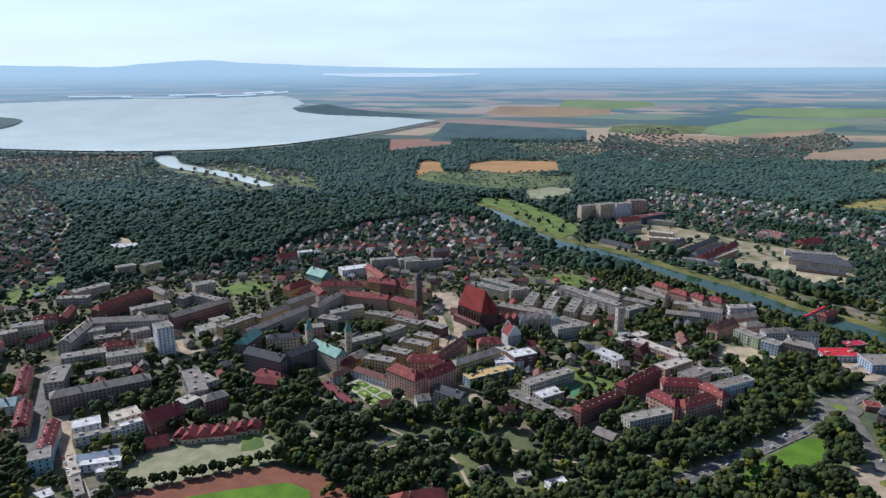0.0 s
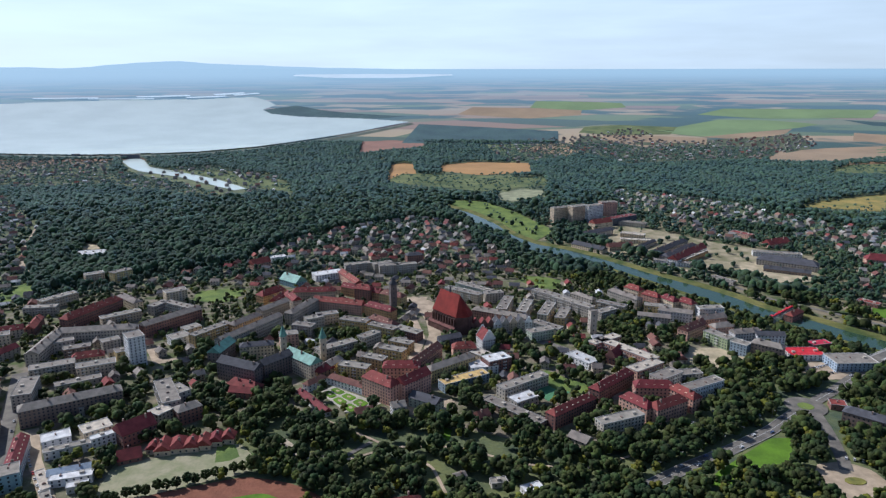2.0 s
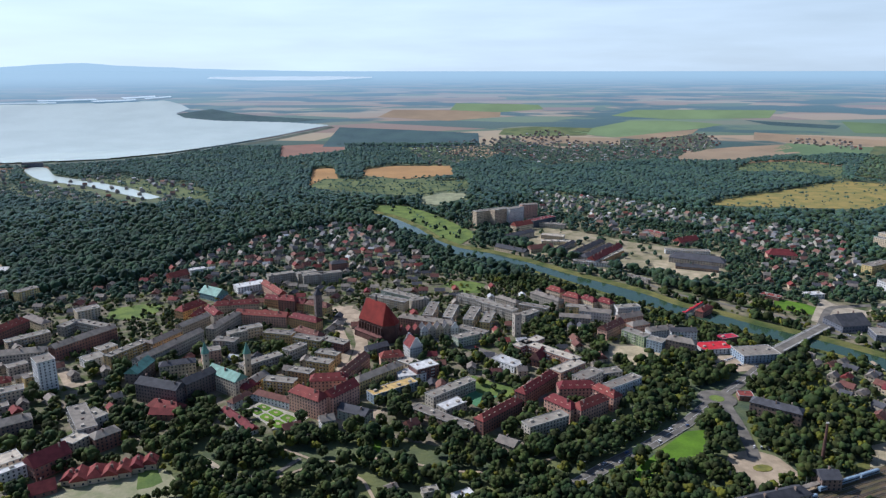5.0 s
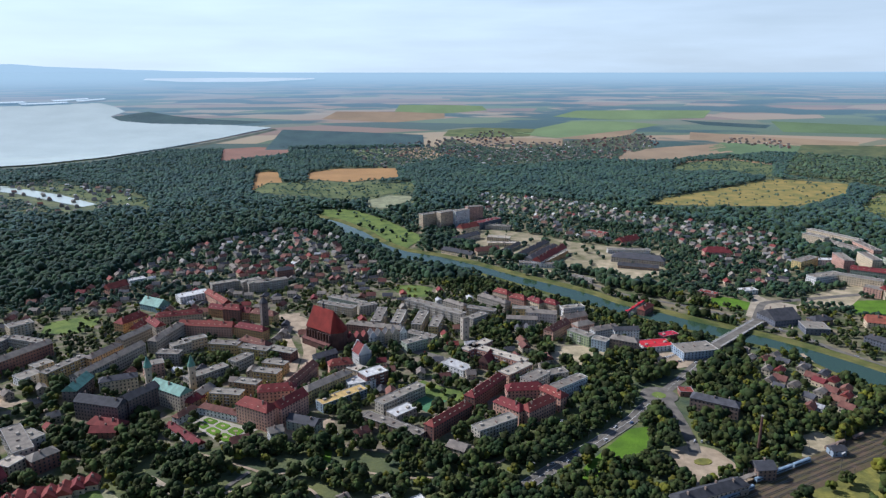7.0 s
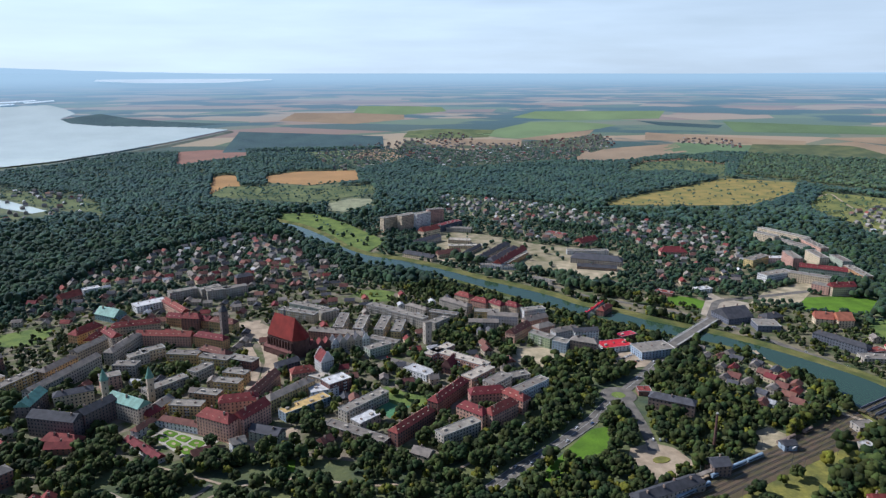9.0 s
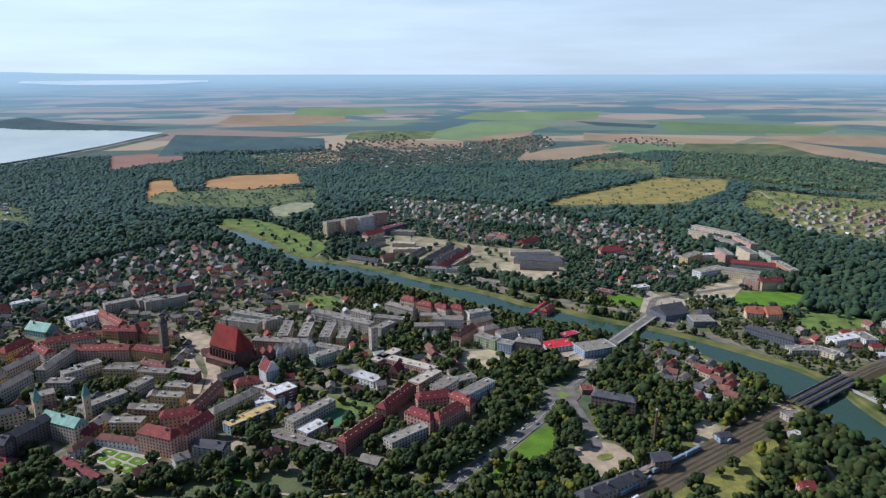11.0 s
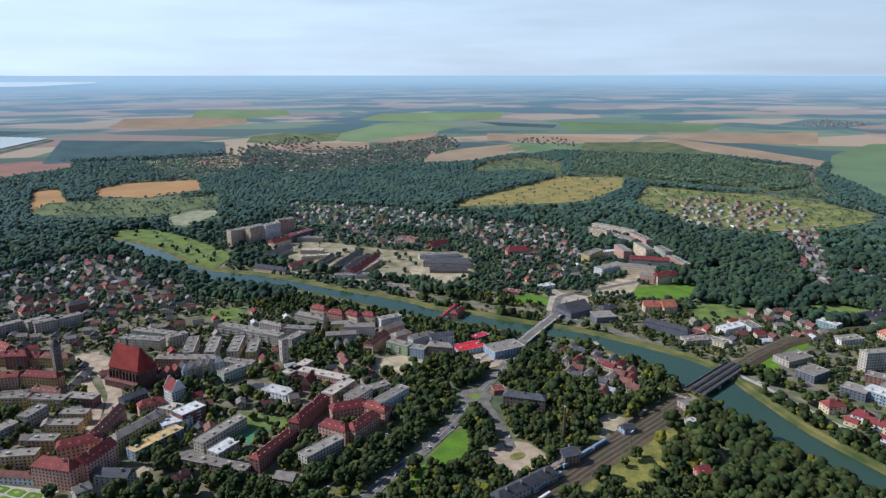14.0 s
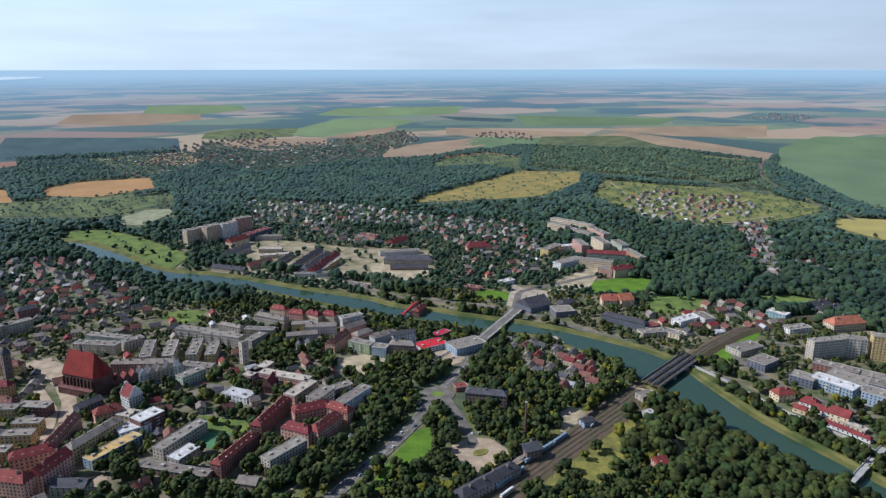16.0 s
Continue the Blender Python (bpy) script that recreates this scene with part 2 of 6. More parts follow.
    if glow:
        # painted air haze: the drawn-in distance glows the further it lies, sooner on the sun's side
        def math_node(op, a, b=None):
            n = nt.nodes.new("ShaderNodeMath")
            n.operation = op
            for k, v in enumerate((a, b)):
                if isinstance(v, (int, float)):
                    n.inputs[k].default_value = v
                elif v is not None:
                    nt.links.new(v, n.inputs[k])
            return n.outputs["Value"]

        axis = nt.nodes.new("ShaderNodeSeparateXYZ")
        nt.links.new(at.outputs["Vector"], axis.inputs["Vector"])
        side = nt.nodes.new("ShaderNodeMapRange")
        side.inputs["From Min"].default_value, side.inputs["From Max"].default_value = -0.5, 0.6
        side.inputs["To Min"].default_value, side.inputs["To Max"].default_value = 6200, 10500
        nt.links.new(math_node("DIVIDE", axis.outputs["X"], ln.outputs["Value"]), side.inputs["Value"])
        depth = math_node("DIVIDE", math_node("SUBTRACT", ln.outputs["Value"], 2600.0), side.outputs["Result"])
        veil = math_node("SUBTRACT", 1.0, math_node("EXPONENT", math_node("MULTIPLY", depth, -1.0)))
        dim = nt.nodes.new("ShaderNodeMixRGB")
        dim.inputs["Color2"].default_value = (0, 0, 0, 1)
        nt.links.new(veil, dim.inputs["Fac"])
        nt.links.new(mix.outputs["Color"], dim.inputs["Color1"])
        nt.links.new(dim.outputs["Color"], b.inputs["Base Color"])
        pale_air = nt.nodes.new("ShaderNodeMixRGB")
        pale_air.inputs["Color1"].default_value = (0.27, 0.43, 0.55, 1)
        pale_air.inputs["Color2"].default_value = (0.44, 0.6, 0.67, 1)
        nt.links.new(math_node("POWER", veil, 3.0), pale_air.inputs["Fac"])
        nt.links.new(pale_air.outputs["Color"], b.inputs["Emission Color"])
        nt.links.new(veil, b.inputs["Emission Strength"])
    return m


GROUND = ground_material("open_ground", 0.0)
BACKDROP = ground_material("land_haze_glow", 0.0, True)

# ---- the plan, in metres ----
LAKE_NEAR = [(-2840, 2898), (-2075, 2725), (-1681, 2627), (-1436, 2572), (-1210, 2536), (-1031, 2556), (-820, 2615), (-644, 2781), (-463, 3097), (-292, 3458), (-138, 3870), (-47, 4091)]
LAKE_FAR = [(-5423, 5601), (-4355, 5800), (-3783, 6004), (-3442, 6555), (-3190, 6807), (-2803, 7221), (-2228, 7234), (-1791, 7868), (-1450, 6974), (-1187, 6053), (-1165, 5421), (-1005, 4910), (-758, 4602), (-522, 4491), (-298, 4385), (-47, 4137)]
PONDS_NEAR = [(-3690, 6926), (-3199, 7072), (-2581, 7085), (-2079, 7537), (-1855, 8608)]
PONDS_FAR = [(-4040, 7649), (-3351, 7830), (-2914, 8382), (-2424, 8799), (-2137, 9745)]
LAKE2_NEAR = [(-4224, 24769), (-2255, 19623), (-382, 19736), (1413, 27024)]
LAKE2_FAR = [(-5153, 30956), (-2286, 34111), (-117, 34339), (1653, 31612)]
ISLE_NEAR = [(-2374, 3469), (-2206, 3471), (-2265, 3686), (-2389, 3971)]
ISLE_FAR = [(-2928, 4297), (-2722, 4300), (-2576, 4201), (-2441, 4060)]
OUTLET_N = [(-996, 2467), (-937, 2417), (-844, 2218), (-693, 2087), (-549, 1937), (-439, 1787)]
OUTLET_S = [(-992, 2367), (-908, 2218), (-844, 2124), (-682, 2003), (-560, 1864), (-464, 1760)]
RIVER_N = [(64, 1527), (114, 1454), (157, 1339), (177, 1237), (207, 1171), (264, 1118), (316, 1039), (351, 977), (398, 910), (429, 858), (442, 813), (478, 778), (504, 731), (537, 691), (569, 643), (590, 601), (607, 558), (622, 518), (626, 484), (621, 456), (606, 418), (598, 385), (586, 352), (582, 325), (579, 290), (575, 241), (571, 216), (567, 170), (560, 120)]
RIVER_S = [(75, 1467), (109, 1358), (147, 1268), (178, 1188), (196, 1117), (254, 1076), (305, 1004), (338, 943), (369, 885), (407, 815), (437, 770), (468, 732), (493, 688), (529, 650), (556, 616), (559, 568), (567, 528), (563, 490), (559, 458), (553, 425), (546, 382), (536, 335), (533, 289), (534, 242), (534, 216), (531, 170), (525, 120)]
# land cover: kind, near edge, far edge
COVER = []
COVER.append(("wood_strip", [(-1165, 5421), (-1005, 4930), (-758, 4640), (-298, 4420)], [(-1020, 6100), (-740, 5450), (-450, 5000), (-60, 4650)]))
COVER.append(("wood_strip", [(-60, 2950), (300, 2880), (600, 2900)], [(20, 4000), (400, 3750), (720, 3500)]))
COVER.append(("village_green", [(600, 2700), (704, 2247), (1206, 2368), (1560, 2680)], [(780, 3250), (1000, 3080), (1293, 3020), (1858, 3300)]))
COVER.append(("terracotta", [(-209, 2582), (-97, 2701), (36, 2787)], [(-231, 3021), (-98, 3074), (38, 2973)]))
COVER.append(("ochre_field", [(-81, 1929), (-38, 1929), (3, 1996)], [(-78, 2252), (-45, 2282), (-11, 2253)]))
COVER.append(("ochre_field", [(72, 2092), (190, 1997), (350, 2069)], [(84, 2225), (180, 2298), (374, 2270)]))
COVER.append(("meadow", [(-84, 1887), (53, 1799), (164, 1711), (356, 1829)], [(-41, 2042), (125, 2008), (283, 1953), (363, 1953)]))
COVER.append(("meadow", [(-757, 2124), (-584, 2003), (-426, 1815), (-304, 1716)], [(-701, 2112), (-573, 2088), (-474, 2027), (-345, 1865)]))
COVER.append(("green_field", [(1183, 3453), (1315, 3159), (1768, 3457), (2036, 3634)], [(1867, 4257), (2139, 4192), (2242, 4007), (2271, 3850)]))
COVER.append(("tan_field", [(1315, 3159), (1479, 3001), (1789, 3306)], [(1558, 3362), (1768, 3457), (1964, 3568)]))
COVER.append(("dry_meadow", [(852, 1489), (966, 1440), (1194, 1378), (1445, 1500)], [(950, 1553), (1221, 1669), (1434, 1775), (1579, 1631)]))
COVER.append(("green_meadow", [(1316, 1316), (1234, 1035), (1300, 909), (1432, 863), (1607, 864)], [(1529, 1487), (1608, 1321), (1706, 1208), (1720, 1048), (1685, 895)]))
COVER.append(("far_green", [(2282, 1397), (2105, 1184), (1836, 898), (1731, 686)], [(2772, 1696), (3440, 1914), (3544, 1787), (3853, 1604)]))
COVER.append(("green_meadow", [(1768, 1245), (1910, 1539), (2100, 1760)], [(1930, 1230), (2300, 1540), (2300, 1960)]))
COVER.append(("heath", [(1527, 1844), (1622, 1605), (1763, 1287), (1776, 1083)], [(2248, 2620), (2649, 2449), (2200, 1618), (2214, 1405)]))
COVER.append(("yellow_field", [(1496, 774), (1469, 707), (1450, 622)], [(1561, 800), (1614, 782), (1667, 724)]))
COVER.append(("tan_field", [(1197, 2307), (1388, 2273), (1774, 2435)], [(1375, 2571), (1635, 2679), (1930, 2743)]))
COVER.append(("tan_field", [(1906, 2958), (2147, 2713), (2419, 2486)], [(2144, 3329), (2363, 2988), (2588, 2662)]))
COVER.append(("far_green", [(1768, 2600), (2015, 2345), (2384, 2412)], [(1962, 2789), (2212, 2577), (2439, 2507)]))
COVER.append(("meadow", [(1233, 2018), (1435, 1965), (1450, 1795)], [(1408, 2182), (1608, 2205), (1646, 2040)]))
COVER.append(("tan_field", [(2528, 2520), (2407, 1912), (2396, 1502)], [(2789, 2580), (2713, 2097), (2572, 1593)]))
COVER.append(("green_field", [(1936, 4748), (2182, 4328), (2888, 4331)], [(2433, 5460), (2928, 5369), (3539, 5220)]))
COVER.append(("tan_field", [(292, 4861), (714, 4408), (1132, 4761)], [(467, 5766), (925, 5650), (1262, 5295)]))
COVER.append(("green_field", [(925, 5650), (1262, 5295), (1725, 5690)], [(1177, 6847), (1607, 6711), (1896, 6421)]))
COVER.append(("tan_field", [(815, 3055), (917, 2748), (1201, 2827)], [(921, 3341), (1085, 3244), (1320, 3105)]))
COVER.append(("meadow", [(804, 3411), (929, 3274), (1220, 3296)], [(919, 3764), (1138, 3882), (1412, 3719)]))
COVER.append(("far_green", [(2628, 3209), (2980, 3000), (3308, 2805)], [(3134, 3958), (3480, 3500), (3884, 3124)]))
COVER.append(("tan_field", [(2789, 2776), (2815, 2271), (3167, 2011)], [(3300, 2700), (3500, 2560), (3835, 2447)]))
COVER.append(("wood_strip", [(2519, 3759), (2711, 3457)], [(2619, 4198), (2898, 3657)]))
COVER.append(("far_green", [(1727, 2341), (1986, 2469)], [(1709, 2511), (1964, 2667)]))
COVER.append(("lawn", [(79, 1524), (159, 1356), (185, 1254), (210, 1185)], [(80, 1600), (155, 1581), (213, 1450), (262, 1267)]))
COVER.append(("lawn", [(146, 956), (166, 913), (195, 911)], [(160, 974), (186, 970), (209, 951)]))
COVER.append(("bright_lawn", [(212, 439), (235, 428), (266, 439), (296, 467)], [(225, 454), (256, 477), (291, 502), (310, 501)]))
COVER.append(("bright_lawn", [(563, 788), (593, 759), (606, 751)], [(589, 823), (614, 801), (625, 776)]))
COVER.append(("bright_lawn", [(647, 481), (676, 441), (711, 443)], [(691, 484), (741, 489), (812, 482)]))
COVER.append(("lawn", [(888, 549), (902, 508), (957, 492)], [(931, 570), (968, 548), (991, 511)]))
COVER.append(("bright_lawn", [(728, 712), (762, 676), (827, 669)], [(761, 758), (823, 746), (866, 714)]))
COVER.append(("lawn", [(727, 612), (771, 572), (828, 579)], [(791, 659), (838, 626), (849, 595)]))
COVER.append(("sand", [(277, 663), (305, 640), (333, 639)], [(295, 696), (330, 691), (359, 674)]))
COVER.append(("sand", [(488, 974), (520, 918), (572, 932)], [(510, 1040), (560, 1028), (615, 1004)]))
COVER.append(("paving", [(286, 434), (288, 411), (311, 407), (342, 422)], [(307, 462), (330, 465), (344, 452), (346, 430)]))
COVER.append(("paving", [(378, 640), (398, 609), (429, 609)], [(393, 666), (429, 645), (469, 642)]))
COVER.append(("lot", [(582, 738), (588, 707), (608, 682)], [(656, 820), (653, 788), (678, 757)]))
COVER.append(("sand", [(678, 757), (730, 726), (842, 803)], [(732, 793), (818, 817), (868, 828)]))
COVER.append(("scrub", [(328, 358), (367, 335), (488, 391)], [(398, 432), (447, 447), (509, 431)]))
COVER.append(("sand", [(407, 427), (417, 415), (431, 418)], [(433, 456), (450, 459), (454, 443)]))
COVER.append(("pitch", [(-231, 423), (-197, 439), (-161, 455), (-130, 466), (-123, 480)], [(-235, 482), (-208, 490), (-175, 501), (-152, 508), (-145, 510)]))
COVER.append(("track", [(-237, 398), (-170, 398), (-106, 398), (-55, 410)], [(-224, 431), (-186, 444), (-129, 463), (-93, 452), (-70, 435)]))
COVER.append(("bright_lawn", [(-215, 380), (-150, 380), (-104, 385), (-88, 400)], [(-212, 412), (-152, 431), (-112, 441), (-94, 430)]))
COVER.append(("lawn", [(-158, 482), (-148, 484), (-141, 490)], [(-163, 506), (-154, 508), (-149, 508)]))
COVER.append(("garden", [(-94, 600), (-76, 576), (-60, 552)], [(-82, 614), (-58, 594), (-34, 576)]))
COVER.append(("paving", [(-32, 577), (-19, 557), (8, 549), (33, 555)], [(-26, 586), (-7, 579), (16, 586), (34, 580)]))
COVER.append(("paving", [(-16, 866), (7, 829), (30, 794)], [(-6, 885), (16, 867), (29, 844)]))
COVER.append(("lot", [(90, 533), (101, 513), (120, 530)], [(85, 565), (98, 551), (114, 537)]))
COVER.append(("court", [(111, 593), (119, 573), (144, 592)], [(119, 606), (133, 612), (146, 599)]))
COVER.append(("lawn", [(113, 630), (130, 598), (155, 588)], [(130, 642), (147, 622), (171, 602)]))
COVER.append(("bright_lawn", [(10, 525), (18, 506), (25, 508)], [(13, 538), (22, 531), (28, 525)]))
COVER.append(("lawn", [(-556, 820), (-540, 865), (-528, 928)], [(-584, 877), (-568, 915), (-559, 979)]))
COVER.append(("lawn", [(-298, 878), (-257, 866), (-238, 898)], [(-302, 916), (-274, 929), (-242, 929)]))
COVER.append(("sand", [(-541, 1083), (-519, 1076), (-503, 1091)], [(-591, 1202), (-580, 1211), (-552, 1193)]))
COVER.append(("reed", [(188, 1607), (229, 1570), (313, 1670)], [(204, 1686), (268, 1746), (323, 1729)]))
COVER.append(("lot", [(-127, 510), (-100, 491), (-81, 482)], [(-124, 519), (-113, 520), (-92, 495)]))
COVER.append(("town", [(-332, 410), (-255, 410), (-230, 436), (-235, 482), (-160, 513), (-147, 579), (-71, 552), (-31, 542), (37, 532), (81, 504), (140, 483), (243, 569), (305, 629)], [(-619, 789), (-556, 820), (-496, 928), (-393, 1016), (-263, 1017), (-175, 1122), (-4, 1122), (110, 1123), (187, 1018), (269, 880), (321, 834), (375, 792), (419, 719)]))
COVER.append(("works_yard", [(278, 1169), (368, 1076), (442, 986), (583, 933)], [(373, 1322), (461, 1270), (525, 1169), (652, 1064)]))
COVER.append(("suburb", [(199, 1176), (358, 997), (466, 822), (551, 703), (608, 620), (635, 487), (675, 464)], [(255, 1496), (454, 1547), (637, 1270), (813, 1106), (946, 920), (760, 592), (755, 499)]))
COVER.append(("suburb", [(643, 447), (638, 355), (625, 252)], [(730, 481), (841, 470), (953, 381)]))
ROADS = {}
ROADS["main"] = [(167, 438), (204, 461), (248, 484), (297, 514), (332, 542), (345, 551)]
ROADS["bridge_road"] = [(361, 562), (395, 586), (453, 631), (495, 659), (570, 705)]
ROADS["riverside"] = [(570, 705), (596, 674), (606, 618), (626, 549), (631, 484), (638, 436), (641, 400)]
ROADS["riverside_w"] = [(575, 712), (556, 751), (514, 805), (467, 857), (424, 968)]
ROADS["station"] = [(352, 542), (345, 514), (338, 490), (329, 463), (324, 452)]
ROADS["north"] = [(582, 719), (639, 780), (672, 777), (730, 777), (818, 778), (875, 745), (979, 763)]
ROADS["rail"] = [(253, 367), (286, 376), (360, 396), (449, 418), (500, 431), (557, 448)]
ROADS["rail_n"] = [(650, 469), (697, 480), (767, 491), (844, 487), (910, 465)]
ROADS["street_w"] = [(-399, 655), (-371, 590), (-345, 531), (-324, 482)]
ROADS["street_s"] = [(-327, 540), (-299, 490), (-266, 443), (-243, 410)]
ROADS["street_c"] = [(13, 701), (20, 744), (17, 791), (4, 844), (-14, 879)]
ROADS["street_d"] = [(-317, 752), (-291, 714), (-271, 677), (-249, 685)]
ROADS["street_e"] = [(9, 882), (-7, 803), (4, 731), (-10, 649)]
ROADS["street_f"] = [(63, 758), (120, 738), (163, 691), (186, 612), (186, 574)]
ROADS["street_g"] = [(62, 588), (95, 532), (119, 506)]
ROADS["park_rd"] = [(-124, 517), (-96, 495), (-63, 482), (-39, 508)]
ROADS["track_w"] = [(-729, 1320), (-665, 1159), (-620, 1066), (-568, 991)]
ROADS["flood_wall"] = [(634, 461), (633, 432), (631, 401), (623, 358), (621, 327), (622, 295), (621, 265), (618, 230), (612, 180), (606, 130)]
ROADS["lane_a"] = [(1283, 938), (1432, 1006), (1609, 1050)]
ROADS["lane_b"] = [(1250, 1025), (1391, 1069), (1546, 1123)]
ROADS["lane_c"] = [(1316, 906), (1410, 903), (1476, 892)]
ROADS["lane_d"] = [(1339, 1372), (1520, 1455), (1407, 1282), (1337, 1125)]
ROADS["field_road"] = [(2789, 2580), (2688, 2171), (2534, 1790), (2456, 1541), (2609, 1570)]
ROADS["curve_line"] = [(2387, 1507), (2165, 1387), (1952, 1236), (1814, 1091), (1694, 914), (1590, 770)]
ROADS["works_road"] = [(291, 1145), (361, 1057), (426, 974), (490, 901)]
ROADS["hill_rd"] = [(1394, 886), (1226, 755), (1099, 651), (946, 598), (856, 563)]
ROADS["ring"] = [(772, 456), (788, 436), (790, 396), (828, 373)]
ROADS["dyke"] = [(-2752, 2806), (-2015, 2644), (-1634, 2551), (-1397, 2499), (-1177, 2466), (-1003, 2484), (-797, 2540), (-625, 2696), (-448, 2993), (-281, 3330), (-133, 3710), (-30, 4000)]
ROADS["south_path"] = [(562, 612), (538, 526), (533, 462), (544, 440)]
ROADS["quay_road"] = [(716, 462), (700, 447), (684, 410), (672, 376), (675, 335), (684, 297), (686, 262), (684, 215)]
ROADS["park_path"] = [(-60, 480), (-20, 500), (30, 498), (80, 470), (130, 462), (190, 490)]
ROADS["park_walk"] = [(-100, 560), (-60, 530), (-30, 505), (10, 470), (20, 430)]
ROADS["down_path"] = [(501, 409), (490, 366), (477, 340), (434, 325)]
QUARTERS = []
QUARTERS.append(([(-540, 751), (-514, 820), (-481, 854), (-605, 1048), (-737, 1347), (-1057, 1765), (-1202, 1764)], 26))
QUARTERS.append(([(-284, 1067), (-135, 1103), (-4, 1122), (110, 1123), (104, 1298), (-5, 1406), (-157, 1297), (-243, 1182)], 25))
QUARTERS.append(([(-3, 1042), (129, 993), (154, 1101), (118, 1207), (0, 1216)], 25))
QUARTERS.append(([(257, 2812), (305, 2253), (497, 2353), (743, 2734), (1128, 3205), (1162, 3681), (767, 3233), (432, 2994)], 46))
QUARTERS.append(([(457, 1474), (555, 1383), (699, 1233), (722, 1053), (852, 976), (940, 1155), (828, 1304), (704, 1559), (494, 1728)], 27))
QUARTERS.append(([(591, 876), (727, 814), (852, 976), (707, 1051)], 26))
QUARTERS.append(([(1246, 1131), (1210, 1015), (1294, 932), (1454, 919), (1679, 1101), (1534, 1131), (1520, 1265), (1407, 1282)], 31))
QUARTERS.append(([(1352, 911), (1011, 628), (1018, 589), (1205, 718), (1410, 876)], 22))
QUARTERS.append(([(788, 646), (894, 554), (829, 477), (716, 511), (647, 541)], 24))
QUARTERS.append(([(495, 641), (553, 571), (528, 481), (467, 486), (471, 566)], 18))
QUARTERS.append(([(-1356, 1859), (-915, 2085), (-1015, 2367), (-1709, 2362)], 40))
QUARTERS.append(([(-542, 1970), (-372, 1845), (-364, 1971), (-545, 2113)], 30))
QUARTERS.append(([(555, 1383), (610, 1119), (535, 1216), (512, 1408)], 22))
QUARTERS.append(([(1108, 646), (1125, 560), (1218, 621), (1158, 657)], 22))
QUARTERS.append(([(-213, 1122), (-121, 1067), (-4, 1051), (-23, 1122)], 16))
QUARTERS.append(([(4287, 2891), (4248, 2517), (4872, 2734), (5007, 3151)], 60))
QUARTERS.append(([(-345, 590), (-202, 591), (-228, 717), (-276, 832), (-434, 831), (-423, 717)], 27))
QUARTERS.append(([(-227, 734), (-48, 642), (10, 718), (-21, 1018), (-178, 929)], 27))
QUARTERS.append(([(13, 643), (186, 574), (286, 600), (315, 903), (92, 960), (6, 800)], 29))
QUARTERS.append(([(1930, 2743), (2086, 2469), (2330, 2852), (2127, 2973)], 40))
QUARTERS.append(([(-1089, 1771), (-802, 1818), (-472, 1606), (-328, 1771), (-627, 2224), (-883, 2091), (-1244, 2091)], 46))
QUARTERS.append(([(587, 2796), (704, 2247), (1206, 2368), (1669, 2803), (1858, 3286), (1293, 2978), (988, 3024)], 38))
QUARTERS.append(([(-420, 890), (-200, 910), (-20, 905), (180, 900), (150, 1000), (140, 1060), (-5, 1050), (-284, 1067), (-350, 1000)], 33))
PARKS = []
PARKS.append([(-183, 579), (-108, 591), (-72, 555), (-12, 542), (46, 532), (92, 491), (131, 483), (202, 537), (267, 592), (289, 580), (231, 500), (176, 459), (105, 423), (-88, 422), (-81, 482), (-147, 537)])
PARKS.append([(238, 871), (320, 803), (294, 727), (248, 669), (229, 690), (225, 744)])
PARKS.append([(322, 650), (417, 695), (369, 565), (331, 588), (265, 554)])
PARKS.append([(375, 540), (434, 520), (414, 460), (362, 430), (354, 470), (347, 500)])
PARKS.append([(429, 609), (513, 620), (500, 531), (457, 492), (424, 526), (398, 574)])
PARKS.append([(562, 445), (548, 393), (536, 341), (532, 294), (533, 246), (530, 190), (430, 200), (392, 268), (414, 305), (483, 393)])
PARKS.append([(336, 539), (332, 502), (317, 462), (293, 460), (316, 512)])
PARKS.append([(204, 433), (247, 455), (285, 433), (255, 386), (198, 420)])
PARKS.append([(205, 1141), (301, 1048), (352, 889), (266, 884), (208, 960), (171, 1057)])
PARKS.append([(243, 1207), (312, 1117), (372, 1035), (424, 968), (434, 991), (382, 1060), (327, 1166), (266, 1264)])
PARKS.append([(439, 1003), (566, 792), (530, 770), (447, 894)])
PARKS.append([(-263, 655), (-222, 717), (-187, 655), (-178, 579), (-213, 591)])
PARKS.append([(-377, 517), (-302, 482), (-284, 421), (-324, 421)])
PARKS.append([(643, 447), (639, 415), (634, 365), (651, 376), (660, 423), (659, 451)])
PARKS.append([(572, 506), (560, 462), (576, 477), (590, 514)])
PARKS.append([(372, 557), (387, 548), (357, 494), (343, 492), (359, 527)])
BUILDINGS = []
